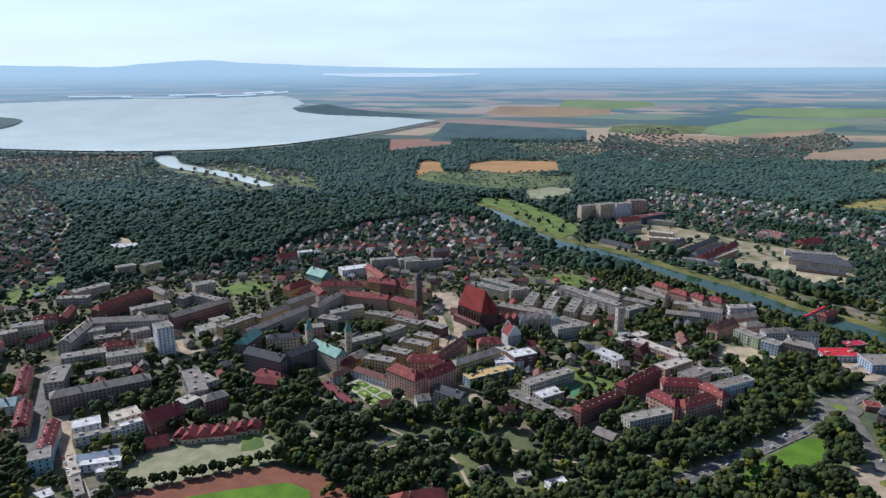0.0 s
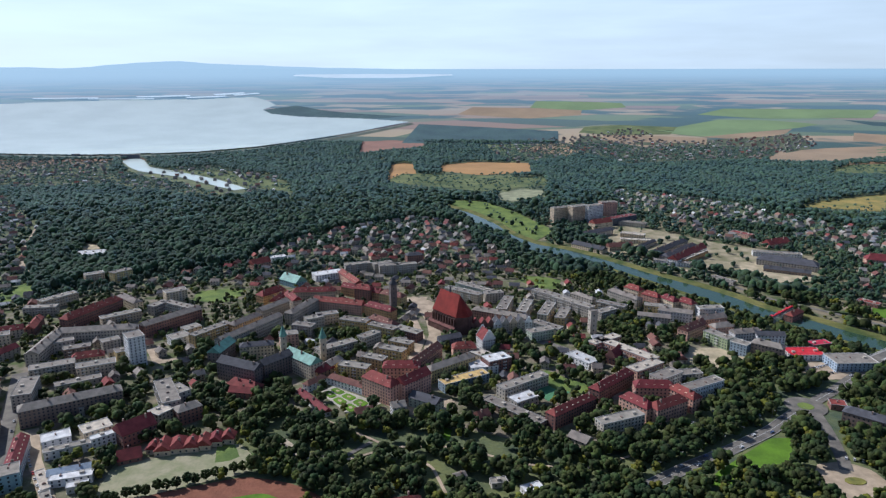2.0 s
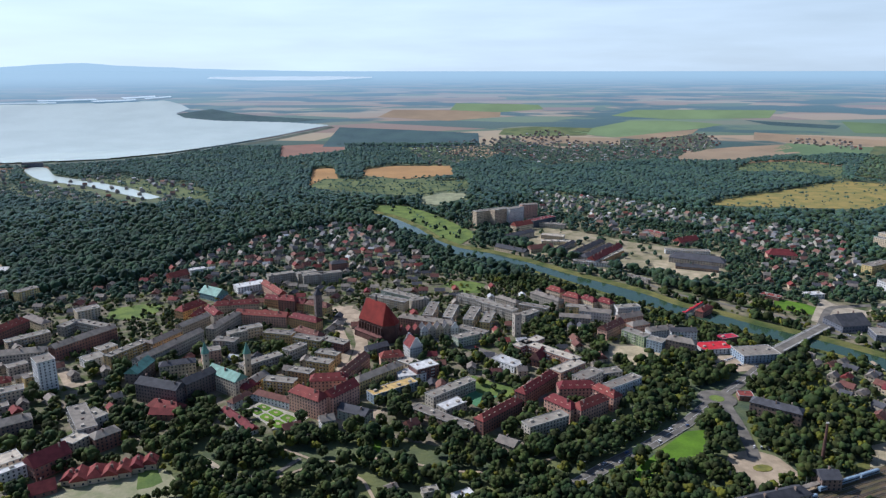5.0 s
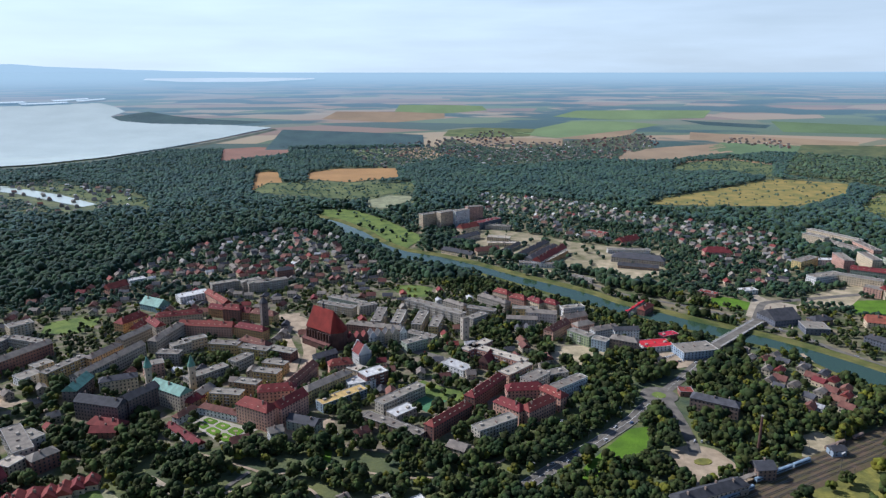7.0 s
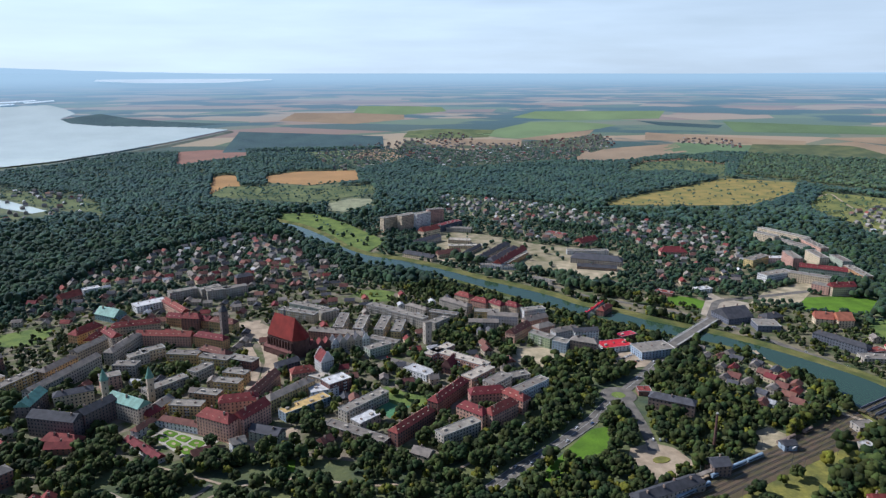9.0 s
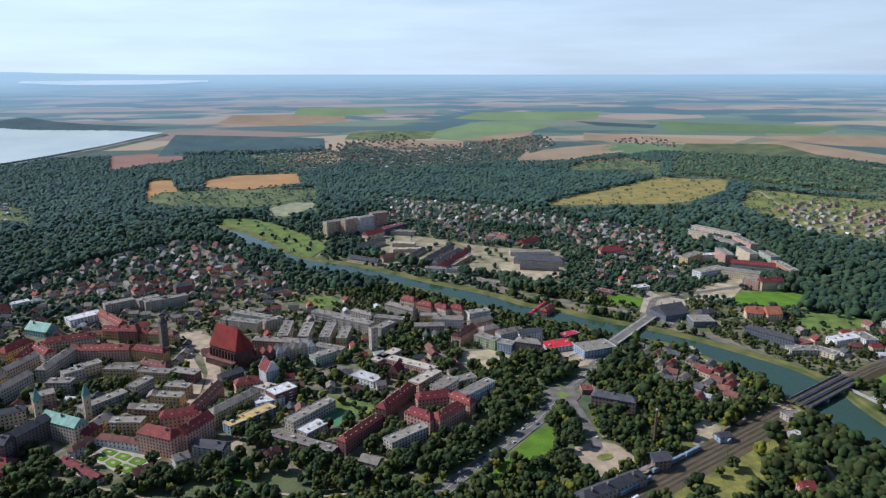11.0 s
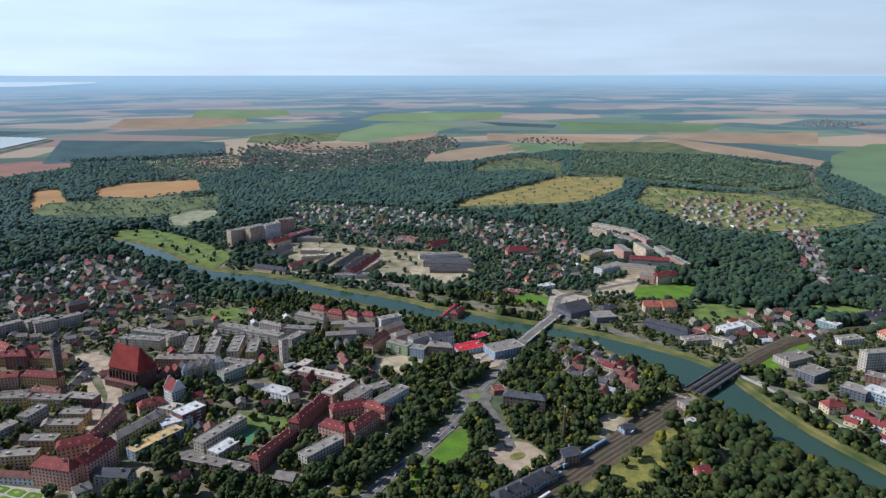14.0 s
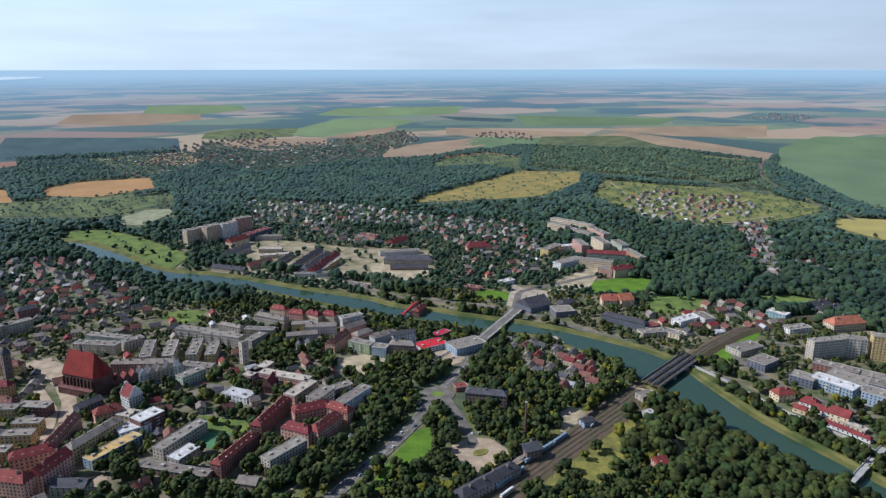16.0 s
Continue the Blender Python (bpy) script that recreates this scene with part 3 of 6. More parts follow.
# west
BUILDINGS += [
    (-305, 566, 81, 14, 16, 29, "brown", "gable_grey"),
    (-358, 592, 40, 16, 16, -73, "grey", "flat"),
    (-362, 647, 40, 15, 13, 26, "grey", "flat"),
    (-319, 646, 35, 14, 14, 24, "cream", "flat"),
    (-397, 700, 58, 14, 14, -86, "grey", "gable_grey"),
    (-360, 739, 85, 14, 15, 8, "grey", "gable_grey"),
    (-292, 676, 16, 20, 32, 36, "white", "flat"),
    (-395, 809, 82, 14, 15, 67, "brick", "gable_red"),
    (-370, 858, 46, 12, 11, -43, "cream", "gable_grey"),
    (-325, 834, 25, 11, 12, 64, "grey", "flat"),
    (-294, 828, 55, 11, 12, -32, "grey", "flat"),
    (-358, 800, 45, 12, 11, 38, "cream", "flat"),
    (-290, 778, 74, 13, 15, 51, "brick", "gable_grey"),
    (-318, 876, 27, 16, 16, 35, "cream", "flat"),
    (-465, 868, 46, 13, 12, 53, "cream", "flat"),
    (-468, 831, 38, 12, 11, 7, "grey", "flat"),
]
BUILDINGS += [
    (-463, 967, 25, 13, 14, 38, "cream", "flat"),
    (-427, 972, 28, 13, 16, 51, "yellow", "flat"),
    (-463, 724, 30, 14, 15, 28, "cream", "flat"),
    (-472, 703, 16, 13, 14, 47, "brown", "flat"),
    (-448, 777, 41, 10, 9, -77, "brick", "gable_red"),
    (-462, 756, 23, 11, 10, 25, "grey", "gable_red"),
    (-384, 714, 20, 12, 12, 31, "grey", "flat"),
    (-362, 698, 26, 12, 11, 26, "brown", "flat"),
    (-338, 671, 30, 12, 12, 21, "cream", "gable_red"),
    (-333, 712, 18, 12, 13, 36, "grey", "flat"),
    (-309, 684, 14, 12, 12, 36, "yellow", "flat"),
    (-266, 731, 21, 18, 9, 42, "white", "flat"),
    (-261, 758, 19, 14, 9, 46, "cream", "flat"),
    (-435, 695, 25, 10, 9, 69, "grey", "gable_red"),
    (-457, 648, 63, 12, 12, -69, "grey", "gable_red"),
    (-325, 620, 40, 11, 8, 30, "grey", "flat"),
]
# southwest
BUILDINGS += [
    (-390, 590, 61, 11, 10, -65, "cream", "gable_red"),
    (-352, 525, 46, 11, 10, -64, "cream", "gable_red"),
    (-309, 485, 53, 11, 10, -70, "white", "gable_red"),
    (-379, 547, 17, 16, 9, 15, "white", "gable_teal"),
    (-293, 513, 21, 15, 9, 30, "white", "flat_white"),
    (-278, 500, 33, 8, 7, 26, "white", "flat"),
    (-268, 528, 22, 17, 9, 38, "cream", "flat_tan"),
    (-255, 511, 18, 7, 10, 38, "white", "flat_white"),
    (-233, 521, 28, 18, 12, 46, "brick", "gable_red"),
    (-221, 546, 15, 14, 13, 56, "cream", "flat_tan"),
    (-227, 580, 51, 15, 15, -62, "grey", "flat"),
    (-200, 552, 21, 13, 13, 39, "brick", "gable_grey"),
    (-219, 585, 21, 14, 14, -43, "grey", "flat"),
    (-305, 567, 21, 12, 8, 9, "grey", "flat_white"),
    (-226, 490, 17, 14, 4, 25, "brick", "gable_red"),
    (-211, 502, 11, 10, 4.5, -88, "cream", "gable_red"),
]
BUILDINGS += [
    (-203, 501, 16, 12, 5, -83, "cream", "gable_red"),
    (-193, 505, 18, 12, 5, -83, "cream", "gable_red"),
    (-182, 504, 13, 12, 5, -86, "cream", "gable_red"),
    (-173, 507, 14, 12, 5, -86, "cream", "gable_red"),
    (-165, 512, 13, 11, 5, -86, "cream", "gable_red"),
    (-156, 515, 11, 11, 5, -89, "cream", "gable_red"),
    (-261, 468, 29, 10, 6, 20, "grey", "gable_blue"),
    (-256, 460, 29, 9, 6, 15, "white", "flat_white"),
    (-247, 450, 14, 7, 5, 19, "white", "flat_white"),
    (-276, 458, 30, 6, 4, -55, "white", "flat_tan"),
    (-259, 431, 28, 6, 4, -56, "grey", "flat"),
    (-238, 422, 13, 9, 6, 32, "grey", "flat"),
    (-298, 456, 14, 17, 14, 27, "teal", "flat"),
    (-275, 418, 10, 12, 6, 42, "grey", "flat_white"),
    (-362, 493, 18, 14, 9, 87, "cream", "gable_red"),
    (-16, 408, 39, 22, 7, 13, "brick", "gable_red"),
]
BUILDINGS += [
    (81, 435, 15, 8, 4, 20, "white", "flat_white"),
    (58, 444, 12, 7, 4, 10, "grey", "flat"),
    (30, 451, 8, 7, 5, 25, "cream", "gable_grey"),
]
# abbey
BUILDINGS += [
    (-173, 631, 47, 16, 18, -28, "dark", "gable_slate"),
    (-204, 677, 33, 14, 17, 76, "dark", "gable_copper"),
    (-142, 640, 35, 14, 19, 49, "dark", "gable_slate"),
    (-170, 687, 35, 12, 15, 11, "cream", "gable_slate"),
    (-164, 607, 34, 13, 7, -27, "brick", "gable_red"),
    (-164, 596, 23, 10, 6, -12, "brick", "gable_red"),
    (-115, 646, 43, 15, 17, -44, "sand", "gable_copper"),
    (-189, 739, 93, 12, 15, 58, "grey", "gable_grey"),
    (-233, 738, 50, 11, 14, 54, "yellow", "flat"),
    (-201, 767, 43, 12, 14, 57, "ochre", "gable_grey"),
    (-179, 816, 44, 12, 14, 55, "cream", "gable_grey"),
    (-142, 809, 58, 12, 15, 66, "grey", "gable_grey"),
    (-193, 876, 39, 15, 12, 52, "ochre", "gable_red"),
    (-179, 850, 30, 12, 12, 75, "yellow", "gable_red"),
    (-160, 848, 33, 12, 14, -60, "grey", "gable_red"),
    (-137, 880, 56, 12, 12, 3, "cream", "gable_red"),
]
BUILDINGS += [
    (-99, 830, 67, 12, 13, -20, "pink", "gable_red"),
    (-46, 806, 43, 12, 13, -37, "ochre", "gable_red"),
    (-70, 876, 24, 13, 16, -25, "brick", "gable_red"),
    (-131, 975, 42, 20, 9, 26, "white", "flat_white"),
    (-176, 944, 35, 20, 8, -41, "teal", "gable_copper"),
    (-95, 946, 65, 12, 10, -63, "pink", "gable_red"),
    (-90, 1005, 39, 12, 14, 20, "grey", "flat"),
    (-53, 1008, 30, 12, 14, 26, "grey", "flat"),
    (-17, 1000, 32, 12, 14, 18, "grey", "flat"),
    (-244, 1040, 30, 16, 8, 44, "pink", "gable_red"),
    (-222, 1073, 24, 14, 8, 27, "white", "flat_white"),
    (-131, 750, 25, 13, 13, -18, "grey", "flat"),
    (-143, 721, 20, 14, 14, 16, "pink", "flat"),
    (-123, 777, 21, 12, 12, 28, "grey", "flat"),
    (-109, 789, 25, 12, 12, 24, "cream", "flat"),
    (-74, 766, 35, 12, 12, -23, "yellow", "flat"),
]
# centre
BUILDINGS += [
    (-40, 744, 36, 12, 12, -31, "yellow", "flat"),
    (-87, 690, 45, 12, 12, 35, "grey", "flat"),
    (-54, 719, 25, 12, 12, 45, "grey", "flat"),
    (-18, 697, 26, 11, 12, -30, "yellow", "flat"),
    (-26, 677, 27, 12, 12, -27, "yellow", "flat"),
    (-44, 651, 24, 12, 14, -29, "ochre", "flat"),
    (-63, 634, 31, 12, 13, -21, "yellow", "flat"),
    (-86, 648, 20, 12, 11, 59, "yellow", "gable_grey"),
    (-93, 635, 19, 10, 9, 48, "ochre", "gable_red"),
    (-34, 587, 37, 15, 19, -42, "pink", "gable_red"),
    (-5, 591, 34, 14, 19, 44, "pink", "gable_red"),
    (-16, 620, 36, 13, 18, -3, "pink", "gable_red"),
    (-56, 602, 72, 9, 7, -35, "white", "gable_brown"),
    (-95, 575, 52, 8, 4.5, -54, "white", "gable_red"),
    (-99, 613, 24, 8, 7, 50, "white", "gable_brown"),
    (-18, 555, 12, 12, 10, 15, "white", "gable_grey"),
]
BUILDINGS += [
    (-48, 552, 15, 10, 6, 15, "cream", "gable_brown"),
    (100, 780, 72, 12, 13, -30, "pink", "gable_grey"),
    (35, 712, 25, 12, 10, 25, "slate", "gable_slate"),
    (49, 683, 25, 13, 11, 6, "pink", "gable_red"),
    (4, 653, 66, 12, 13, 60, "pink", "gable_brown"),
    (32, 636, 57, 12, 14, 37, "yellow", "gable_grey"),
    (44, 611, 50, 13, 9, 28, "blue", "flat_yellow"),
    (65, 641, 28, 18, 9, 8, "white", "flat_white"),
    (79, 646, 26, 17, 14, 25, "brick", "flat_white"),
    (66, 671, 20, 14, 8, -48, "cream", "flat_tan"),
    (7, 568, 29, 14, 9, -35, "sage", "gable_slate"),
    (99, 597, 55, 12, 11, 33, "grey", "flat"),
    (95, 569, 25, 14, 8, 31, "grey", "flat_white"),
    (84, 549, 64, 11, 6, -47, "brown", "flat"),
    (55, 540, 11, 10, 7, 31, "brown", "gable_brown"),
]
# east
BUILDINGS += [
    (133, 542, 54, 11, 13, 37, "brick", "gable_red"),
    (182, 590, 58, 12, 13, 41, "brick", "gable_red"),
    (192, 545, 30, 13, 14, -56, "pink", "gable_red"),
    (217, 541, 37, 13, 14, 28, "pink", "gable_red"),
    (217, 576, 36, 13, 14, -6, "pink", "gable_red"),
    (240, 560, 28, 12, 14, -62, "pink", "gable_red"),
    (169, 519, 42, 12, 13, 21, "grey", "flat"),
    (130, 494, 17, 12, 9, -45, "cream", "gable_grey"),
    (218, 669, 75, 13, 12, -53, "pink", "flat_tan"),
    (225, 625, 39, 14, 12, 32, "pink", "flat_tan"),
    (203, 695, 41, 12, 12, 33, "pink", "flat_tan"),
    (170, 658, 32, 16, 7, -55, "white", "flat_white"),
    (237, 600, 30, 15, 14, 32, "grey", "flat"),
    (262, 581, 52, 12, 12, 26, "white", "flat"),
    (262, 611, 27, 12, 10, 10, "grey", "flat"),
    (195, 816, 59, 12, 14, -51, "grey", "flat"),
    (229, 786, 28, 12, 13, 33, "grey", "flat"),
]
BUILDINGS += [
    (175, 853, 57, 12, 12, -49, "grey", "flat"),
    (110, 818, 52, 12, 13, 72, "cream", "flat"),
    (133, 805, 48, 12, 13, 70, "cream", "flat"),
    (158, 794, 49, 12, 13, 67, "cream", "flat"),
    (175, 780, 40, 12, 12, 67, "yellow", "flat"),
    (138, 728, 29, 13, 11, 22, "sage", "flat"),
    (150, 749, 38, 12, 9, -43, "grey", "flat"),
    (-74, 885, 61, 12, 12, -31, "ochre", "gable_red"),
    (-32, 859, 36, 12, 12, -35, "yellow", "gable_brown"),
    (-11, 734, 33, 13, 11, -37, "brick", "flat"),
    (-40, 764, 40, 12, 11, -45, "brown", "gable_brown"),
    (61, 869, 55, 12, 13, -39, "cream", "flat"),
    (100, 860, 24, 12, 13, 14, "grey", "flat"),
    (77, 890, 58, 12, 12, -44, "sage", "flat"),
    (-42, 996, 31, 14, 14, 13, "grey", "flat"),
    (-5, 1047, 25, 14, 16, 16, "brick", "gable_slate"),
]
# quay
BUILDINGS += [
    (218, 852, 36, 10, 9, -55, "grey", "gable_grey"),
    (244, 815, 38, 11, 11, -38, "cream", "flat"),
    (269, 842, 49, 12, 14, -58, "grey", "gable_grey"),
    (288, 864, 24, 12, 15, -55, "cream", "gable_red"),
    (303, 838, 24, 12, 14, -52, "pink", "gable_red"),
    (321, 821, 24, 12, 14, -67, "cream", "gable_red"),
    (338, 809, 21, 12, 14, -55, "cream", "gable_red"),
    (299, 802, 32, 12, 12, -22, "yellow", "flat"),
    (284, 772, 38, 11, 10, -20, "grey", "gable_grey"),
    (314, 782, 39, 12, 12, -27, "white", "gable_grey"),
    (314, 730, 40, 13, 12, 37, "pink", "gable_brown"),
    (349, 759, 33, 13, 12, 16, "pink", "gable_grey"),
    (361, 793, 31, 12, 12, 3, "white", "flat"),
    (348, 731, 25, 13, 12, 15, "pink", "gable_grey"),
    (332, 701, 31, 12, 13, -60, "green", "flat"),
    (346, 677, 18, 13, 13, -49, "blue", "flat"),
]
BUILDINGS += [
    (365, 709, 31, 12, 13, 8, "white", "gable_grey"),
    (370, 666, 31, 13, 15, -41, "brown", "gable_grey"),
    (389, 700, 30, 11, 13, -7, "white", "gable_slate"),
    (460, 779, 29, 10, 8, 37, "brick", "gable_red"),
    (409, 666, 37, 22, 6, -1, "white", "flat_bright"),
    (443, 639, 43, 26, 9, -1, "blue", "flat"),
    (436, 685, 24, 12, 8, 11, "brick", "flat_bright"),
    (383, 513, 43, 13, 12, -44, "brown", "gable_slate"),
    (377, 552, 13, 12, 5, -18, "brick", "flat_red"),
    (296, 392, 66, 13, 8, 9, "grey", "gable_slate"),
    (316, 393, 24, 8, 5, 2, "grey", "flat"),
    (355, 409, 15, 14, 10, -8, "brown", "gable_slate"),
    (437, 423, 12, 9, 6, -8, "blue", "gable_slate"),
    (433, 331, 10, 12, 11, -19, "pink", "gable_red"),
    (528, 430, 19, 12, 6, -7, "grey", "flat"),
    (501, 402, 13, 9, 6, 1, "grey", "flat_white"),
]
# dam and clearing in the woods
BUILDINGS += [
    (-995, 2450, 62, 12, 14, 8, "slate", "flat"),
    (-1195, 2480, 26, 12, 13, -8, "slate", "flat"),
    (-540, 1122, 48, 30, 5, 12, "white", "flat_white"),
]
# works
BUILDINGS += [
    (289, 1353, 38, 15, 30, 21, "cream", "flat"),
    (323, 1348, 37, 16, 34, 26, "cream", "flat"),
    (356, 1353, 38, 16, 34, 26, "white", "flat"),
    (395, 1387, 35, 16, 34, 9, "pink", "flat"),
    (356, 1293, 44, 18, 12, 27, "cream", "gable_red"),
    (409, 1335, 69, 18, 14, 32, "slate", "flat_red"),
    (424, 1308, 52, 16, 8, -31, "grey", "flat"),
    (333, 1226, 66, 16, 9, 32, "grey", "gable_slate"),
    (293, 1125, 63, 16, 7, -50, "cream", "gable_slate"),
    (345, 1126, 44, 14, 7, 11, "cream", "gable_brown"),
    (395, 1214, 42, 16, 7, -31, "cream", "flat_tan"),
    (424, 1111, 119, 15, 9, 45, "grey", "gable_slate"),
    (432, 1084, 108, 15, 9, 44, "grey", "gable_slate"),
    (438, 1063, 113, 16, 10, 45, "white", "gable_red"),
    (447, 1058, 82, 9, 8, 43, "ochre", "flat_tan"),
    (408, 1023, 74, 12, 6, -26, "white", "flat"),
]
BUILDINGS += [
    (441, 935, 37, 8, 5, -59, "grey", "flat"),
    (392, 1172, 61, 12, 6, -15, "cream", "flat_tan"),
    (395, 1141, 64, 10, 6, 46, "grey", "gable_slate"),
    (574, 1008, 86, 24, 9, -36, "grey", "gable_slate"),
    (589, 1070, 74, 14, 7, -18, "white", "flat"),
    (556, 975, 64, 14, 5, -31, "brown", "gable_slate"),
    (731, 1019, 46, 20, 8, -20, "pink", "gable_red"),
    (623, 1138, 47, 18, 7, 21, "pink", "gable_red"),
    (596, 1211, 41, 16, 7, -59, "pink", "flat_red"),
    (609, 710, 38, 34, 8, 1, "slate", "gable_slate"),
    (627, 669, 28, 26, 8, -21, "slate", "flat"),
    (654, 691, 27, 16, 7, 3, "brown", "gable_slate"),
    (646, 821, 24, 14, 6, 0, "white", "flat_white"),
    (585, 826, 26, 12, 5, -56, "brick", "flat_red"),
    (711, 663, 21, 18, 9, -31, "cream", "gable_orange"),
    (729, 650, 20, 20, 10, -16, "cream", "gable_orange"),
]
BUILDINGS += [
    (668, 592, 62, 13, 10, -72, "slate", "gable_slate"),
    (672, 548, 34, 16, 6, -20, "grey", "flat"),
]
# heights
BUILDINGS += [
    (941, 1032, 44, 13, 22, -76, "cream", "flat"),
    (995, 1047, 105, 13, 18, -78, "cream", "flat"),
    (957, 989, 74, 13, 16, -85, "grey", "flat"),
    (976, 952, 70, 14, 20, 73, "pink", "flat"),
    (873, 893, 51, 15, 22, 67, "pink", "flat"),
    (917, 886, 53, 15, 22, 70, "cream", "flat"),
    (938, 858, 43, 15, 20, 71, "sage", "flat"),
    (876, 831, 67, 13, 15, -44, "sage", "gable_red"),
    (832, 812, 57, 13, 14, -53, "cream", "flat"),
    (915, 802, 62, 14, 16, 70, "ochre", "flat"),
    (832, 752, 37, 14, 14, -10, "cream", "gable_red"),
    (827, 922, 52, 16, 14, 21, "yellow", "flat"),
    (795, 842, 57, 18, 12, 8, "white", "flat"),
    (873, 931, 31, 14, 8, -14, "white", "flat_white"),
    (812, 768, 24, 14, 13, -63, "pink", "flat"),
    (746, 552, 45, 16, 8, -2, "white", "flat_white"),
]
BUILDINGS += [
    (768, 543, 27, 16, 9, 73, "white", "flat"),
    (692, 531, 22, 14, 6, -75, "cream", "flat"),
    (870, 499, 27, 16, 8, -84, "teal", "flat_white"),
    (686, 564, 26, 14, 6, -3, "brick", "flat_red"),
    (788, 388, 44, 12, 24, -20, "grey", "flat"),
    (820, 373, 26, 12, 24, -51, "grey", "flat"),
    (725, 451, 40, 22, 7, -5, "grey", "flat"),
    (704, 413, 29, 22, 9, 2, "slate", "flat"),
    (904, 427, 49, 20, 10, -21, "cream", "gable_orange"),
]
BUILDINGS += [
    (842, 456, 34, 16, 6, -17, "white", "flat"),
    (712, 335, 44, 18, 11, -86, "blue", "flat_white"),
    (700, 362, 24, 18, 10, -76, "slate", "flat"),
    (738, 334, 40, 22, 10, -80, "grey", "flat"),
    (719, 297, 22, 20, 13, -76, "blue", "flat"),
    (757, 358, 46, 14, 9, -72, "brick", "flat"),
    (766, 338, 62, 16, 8, -72, "grey", "flat"),
    (752, 300, 34, 22, 11, -76, "slate", "flat"),
    (648, 354, 20, 14, 8, -19, "cream", "gable_red"),
    (653, 327, 17, 13, 7, -79, "white", "gable_red"),
    (651, 311, 15, 10, 6, -79, "white", "gable_red"),
    (653, 296, 17, 14, 8, -79, "cream", "gable_red"),
    (636, 327, 12, 8, 5, -80, "cream", "gable_red"),
    (634, 280, 44, 6, 4, -87, "white", "gable_red"),
    (648, 282, 26, 7, 4, -88, "sand", "flat_tan"),
    (842, 348, 30, 14, 30, -50, "yellow", "flat"),
    (949, 490, 48, 22, 7, -7, "slate", "gable_slate"),
    (948, 474, 39, 18, 6, -10, "grey", "gable_slate"),
]

# ---- building helpers ----
R1, R2, EYE_Z = 3000.0, 4800.0, 314.0


def lay(x, y, z=0.0):
    """A place of the plan in the scene: past 3 km the land is drawn in and climbs to the skyline."""
    r = math.hypot(x, y)
    if r <= R1:
        return (x, y, z)
    q = R1 + (R2 - R1) * (1 - R1 / r)
    k = q / r
    return (x * k, y * k, EYE_Z * (1 - k) + z * k)


class Shape:
    """Vertices and faces gathered for one mesh."""

    def __init__(self):
        self.v, self.f, self.m = [], [], []

    def face(self, pts, mi=0):
        n = len(self.v)
        self.v.extend(pts)
        self.f.append(tuple(range(n, n + len(pts))))
        self.m.append(mi)

    def box(self, x0, x1, y0, y1, z0, z1, mi=0, bottom=False):
        n = len(self.v)
        self.v.extend([(x0, y0, z0), (x1, y0, z0), (x1, y1, z0), (x0, y1, z0), (x0, y0, z1), (x1, y0, z1), (x1, y1, z1), (x0, y1, z1)])
        fs = [(0, 1, 5, 4), (1, 2, 6, 5), (2, 3, 7, 6), (3, 0, 4, 7), (4, 5, 6, 7)] + ([(3, 2, 1, 0)] if bottom else [])
        self.f.extend(tuple(n + i for i in f) for f in fs)
        self.m.extend([mi] * len(fs))

    def poly(self, pts, faces, mi=0):
        n = len(self.v)
        self.v.extend(pts)
        self.f.extend(tuple(n + i for i in f) for f in faces)
        self.m.extend([mi] * len(faces))

    def tube(self, x, y, z0, z1, r0, r1, n=8, mi=0):
        a = [2 * math.pi * i / n for i in range(n)]
        pts = [(x + r0 * math.cos(t), y + r0 * math.sin(t), z0) for t in a] + [(x + r1 * math.cos(t), y + r1 * math.sin(t), z1) for t in a]
        self.poly(pts, [(i, (i + 1) % n, n + (i + 1) % n, n + i) for i in range(n)] + [tuple(range(n, 2 * n))], mi)

    def mesh(self, name, *mats):
        me = bpy.data.meshes.new(name)
        me.from_pydata(self.v, [], self.f)
        for m in mats:
            me.materials.append(m)
        if len(mats) > 1:
            me.polygons.foreach_set("material_index", self.m)
        me.update()
        return me


def part(name, shape, mat, parent, label="", kind=""):
    ob = new(name, shape.mesh(name, mat) if isinstance(shape, Shape) else shape)
    ob.parent = parent
    return tagged(ob, label, kind=kind)


def thing(name, x, y, z, angle, label, category, group="", kind=""):
    ob = new(name)
    ob.empty_display_size = 2
    ob.matrix_world = pose(x, y, z, 0, 0, angle)
    return tagged(ob, label, category, group, kind)


def resample(line, n):
    p = np.array(line, float)
    d = np.r_[0, np.cumsum(np.hypot(*np.diff(p, axis=0).T))]
    s = np.linspace(0, d[-1], n)
    return np.stack([np.interp(s, d, p[:, 0]), np.interp(s, d, p[:, 1])], 1)


def rounded(line, n):
    """The line with its corners rounded."""
    p = resample(line, n)
    for _ in range(2):
        p[1:-1] = 0.25 * p[:-2] + 0.5 * p[1:-1] + 0.25 * p[2:]
    return p


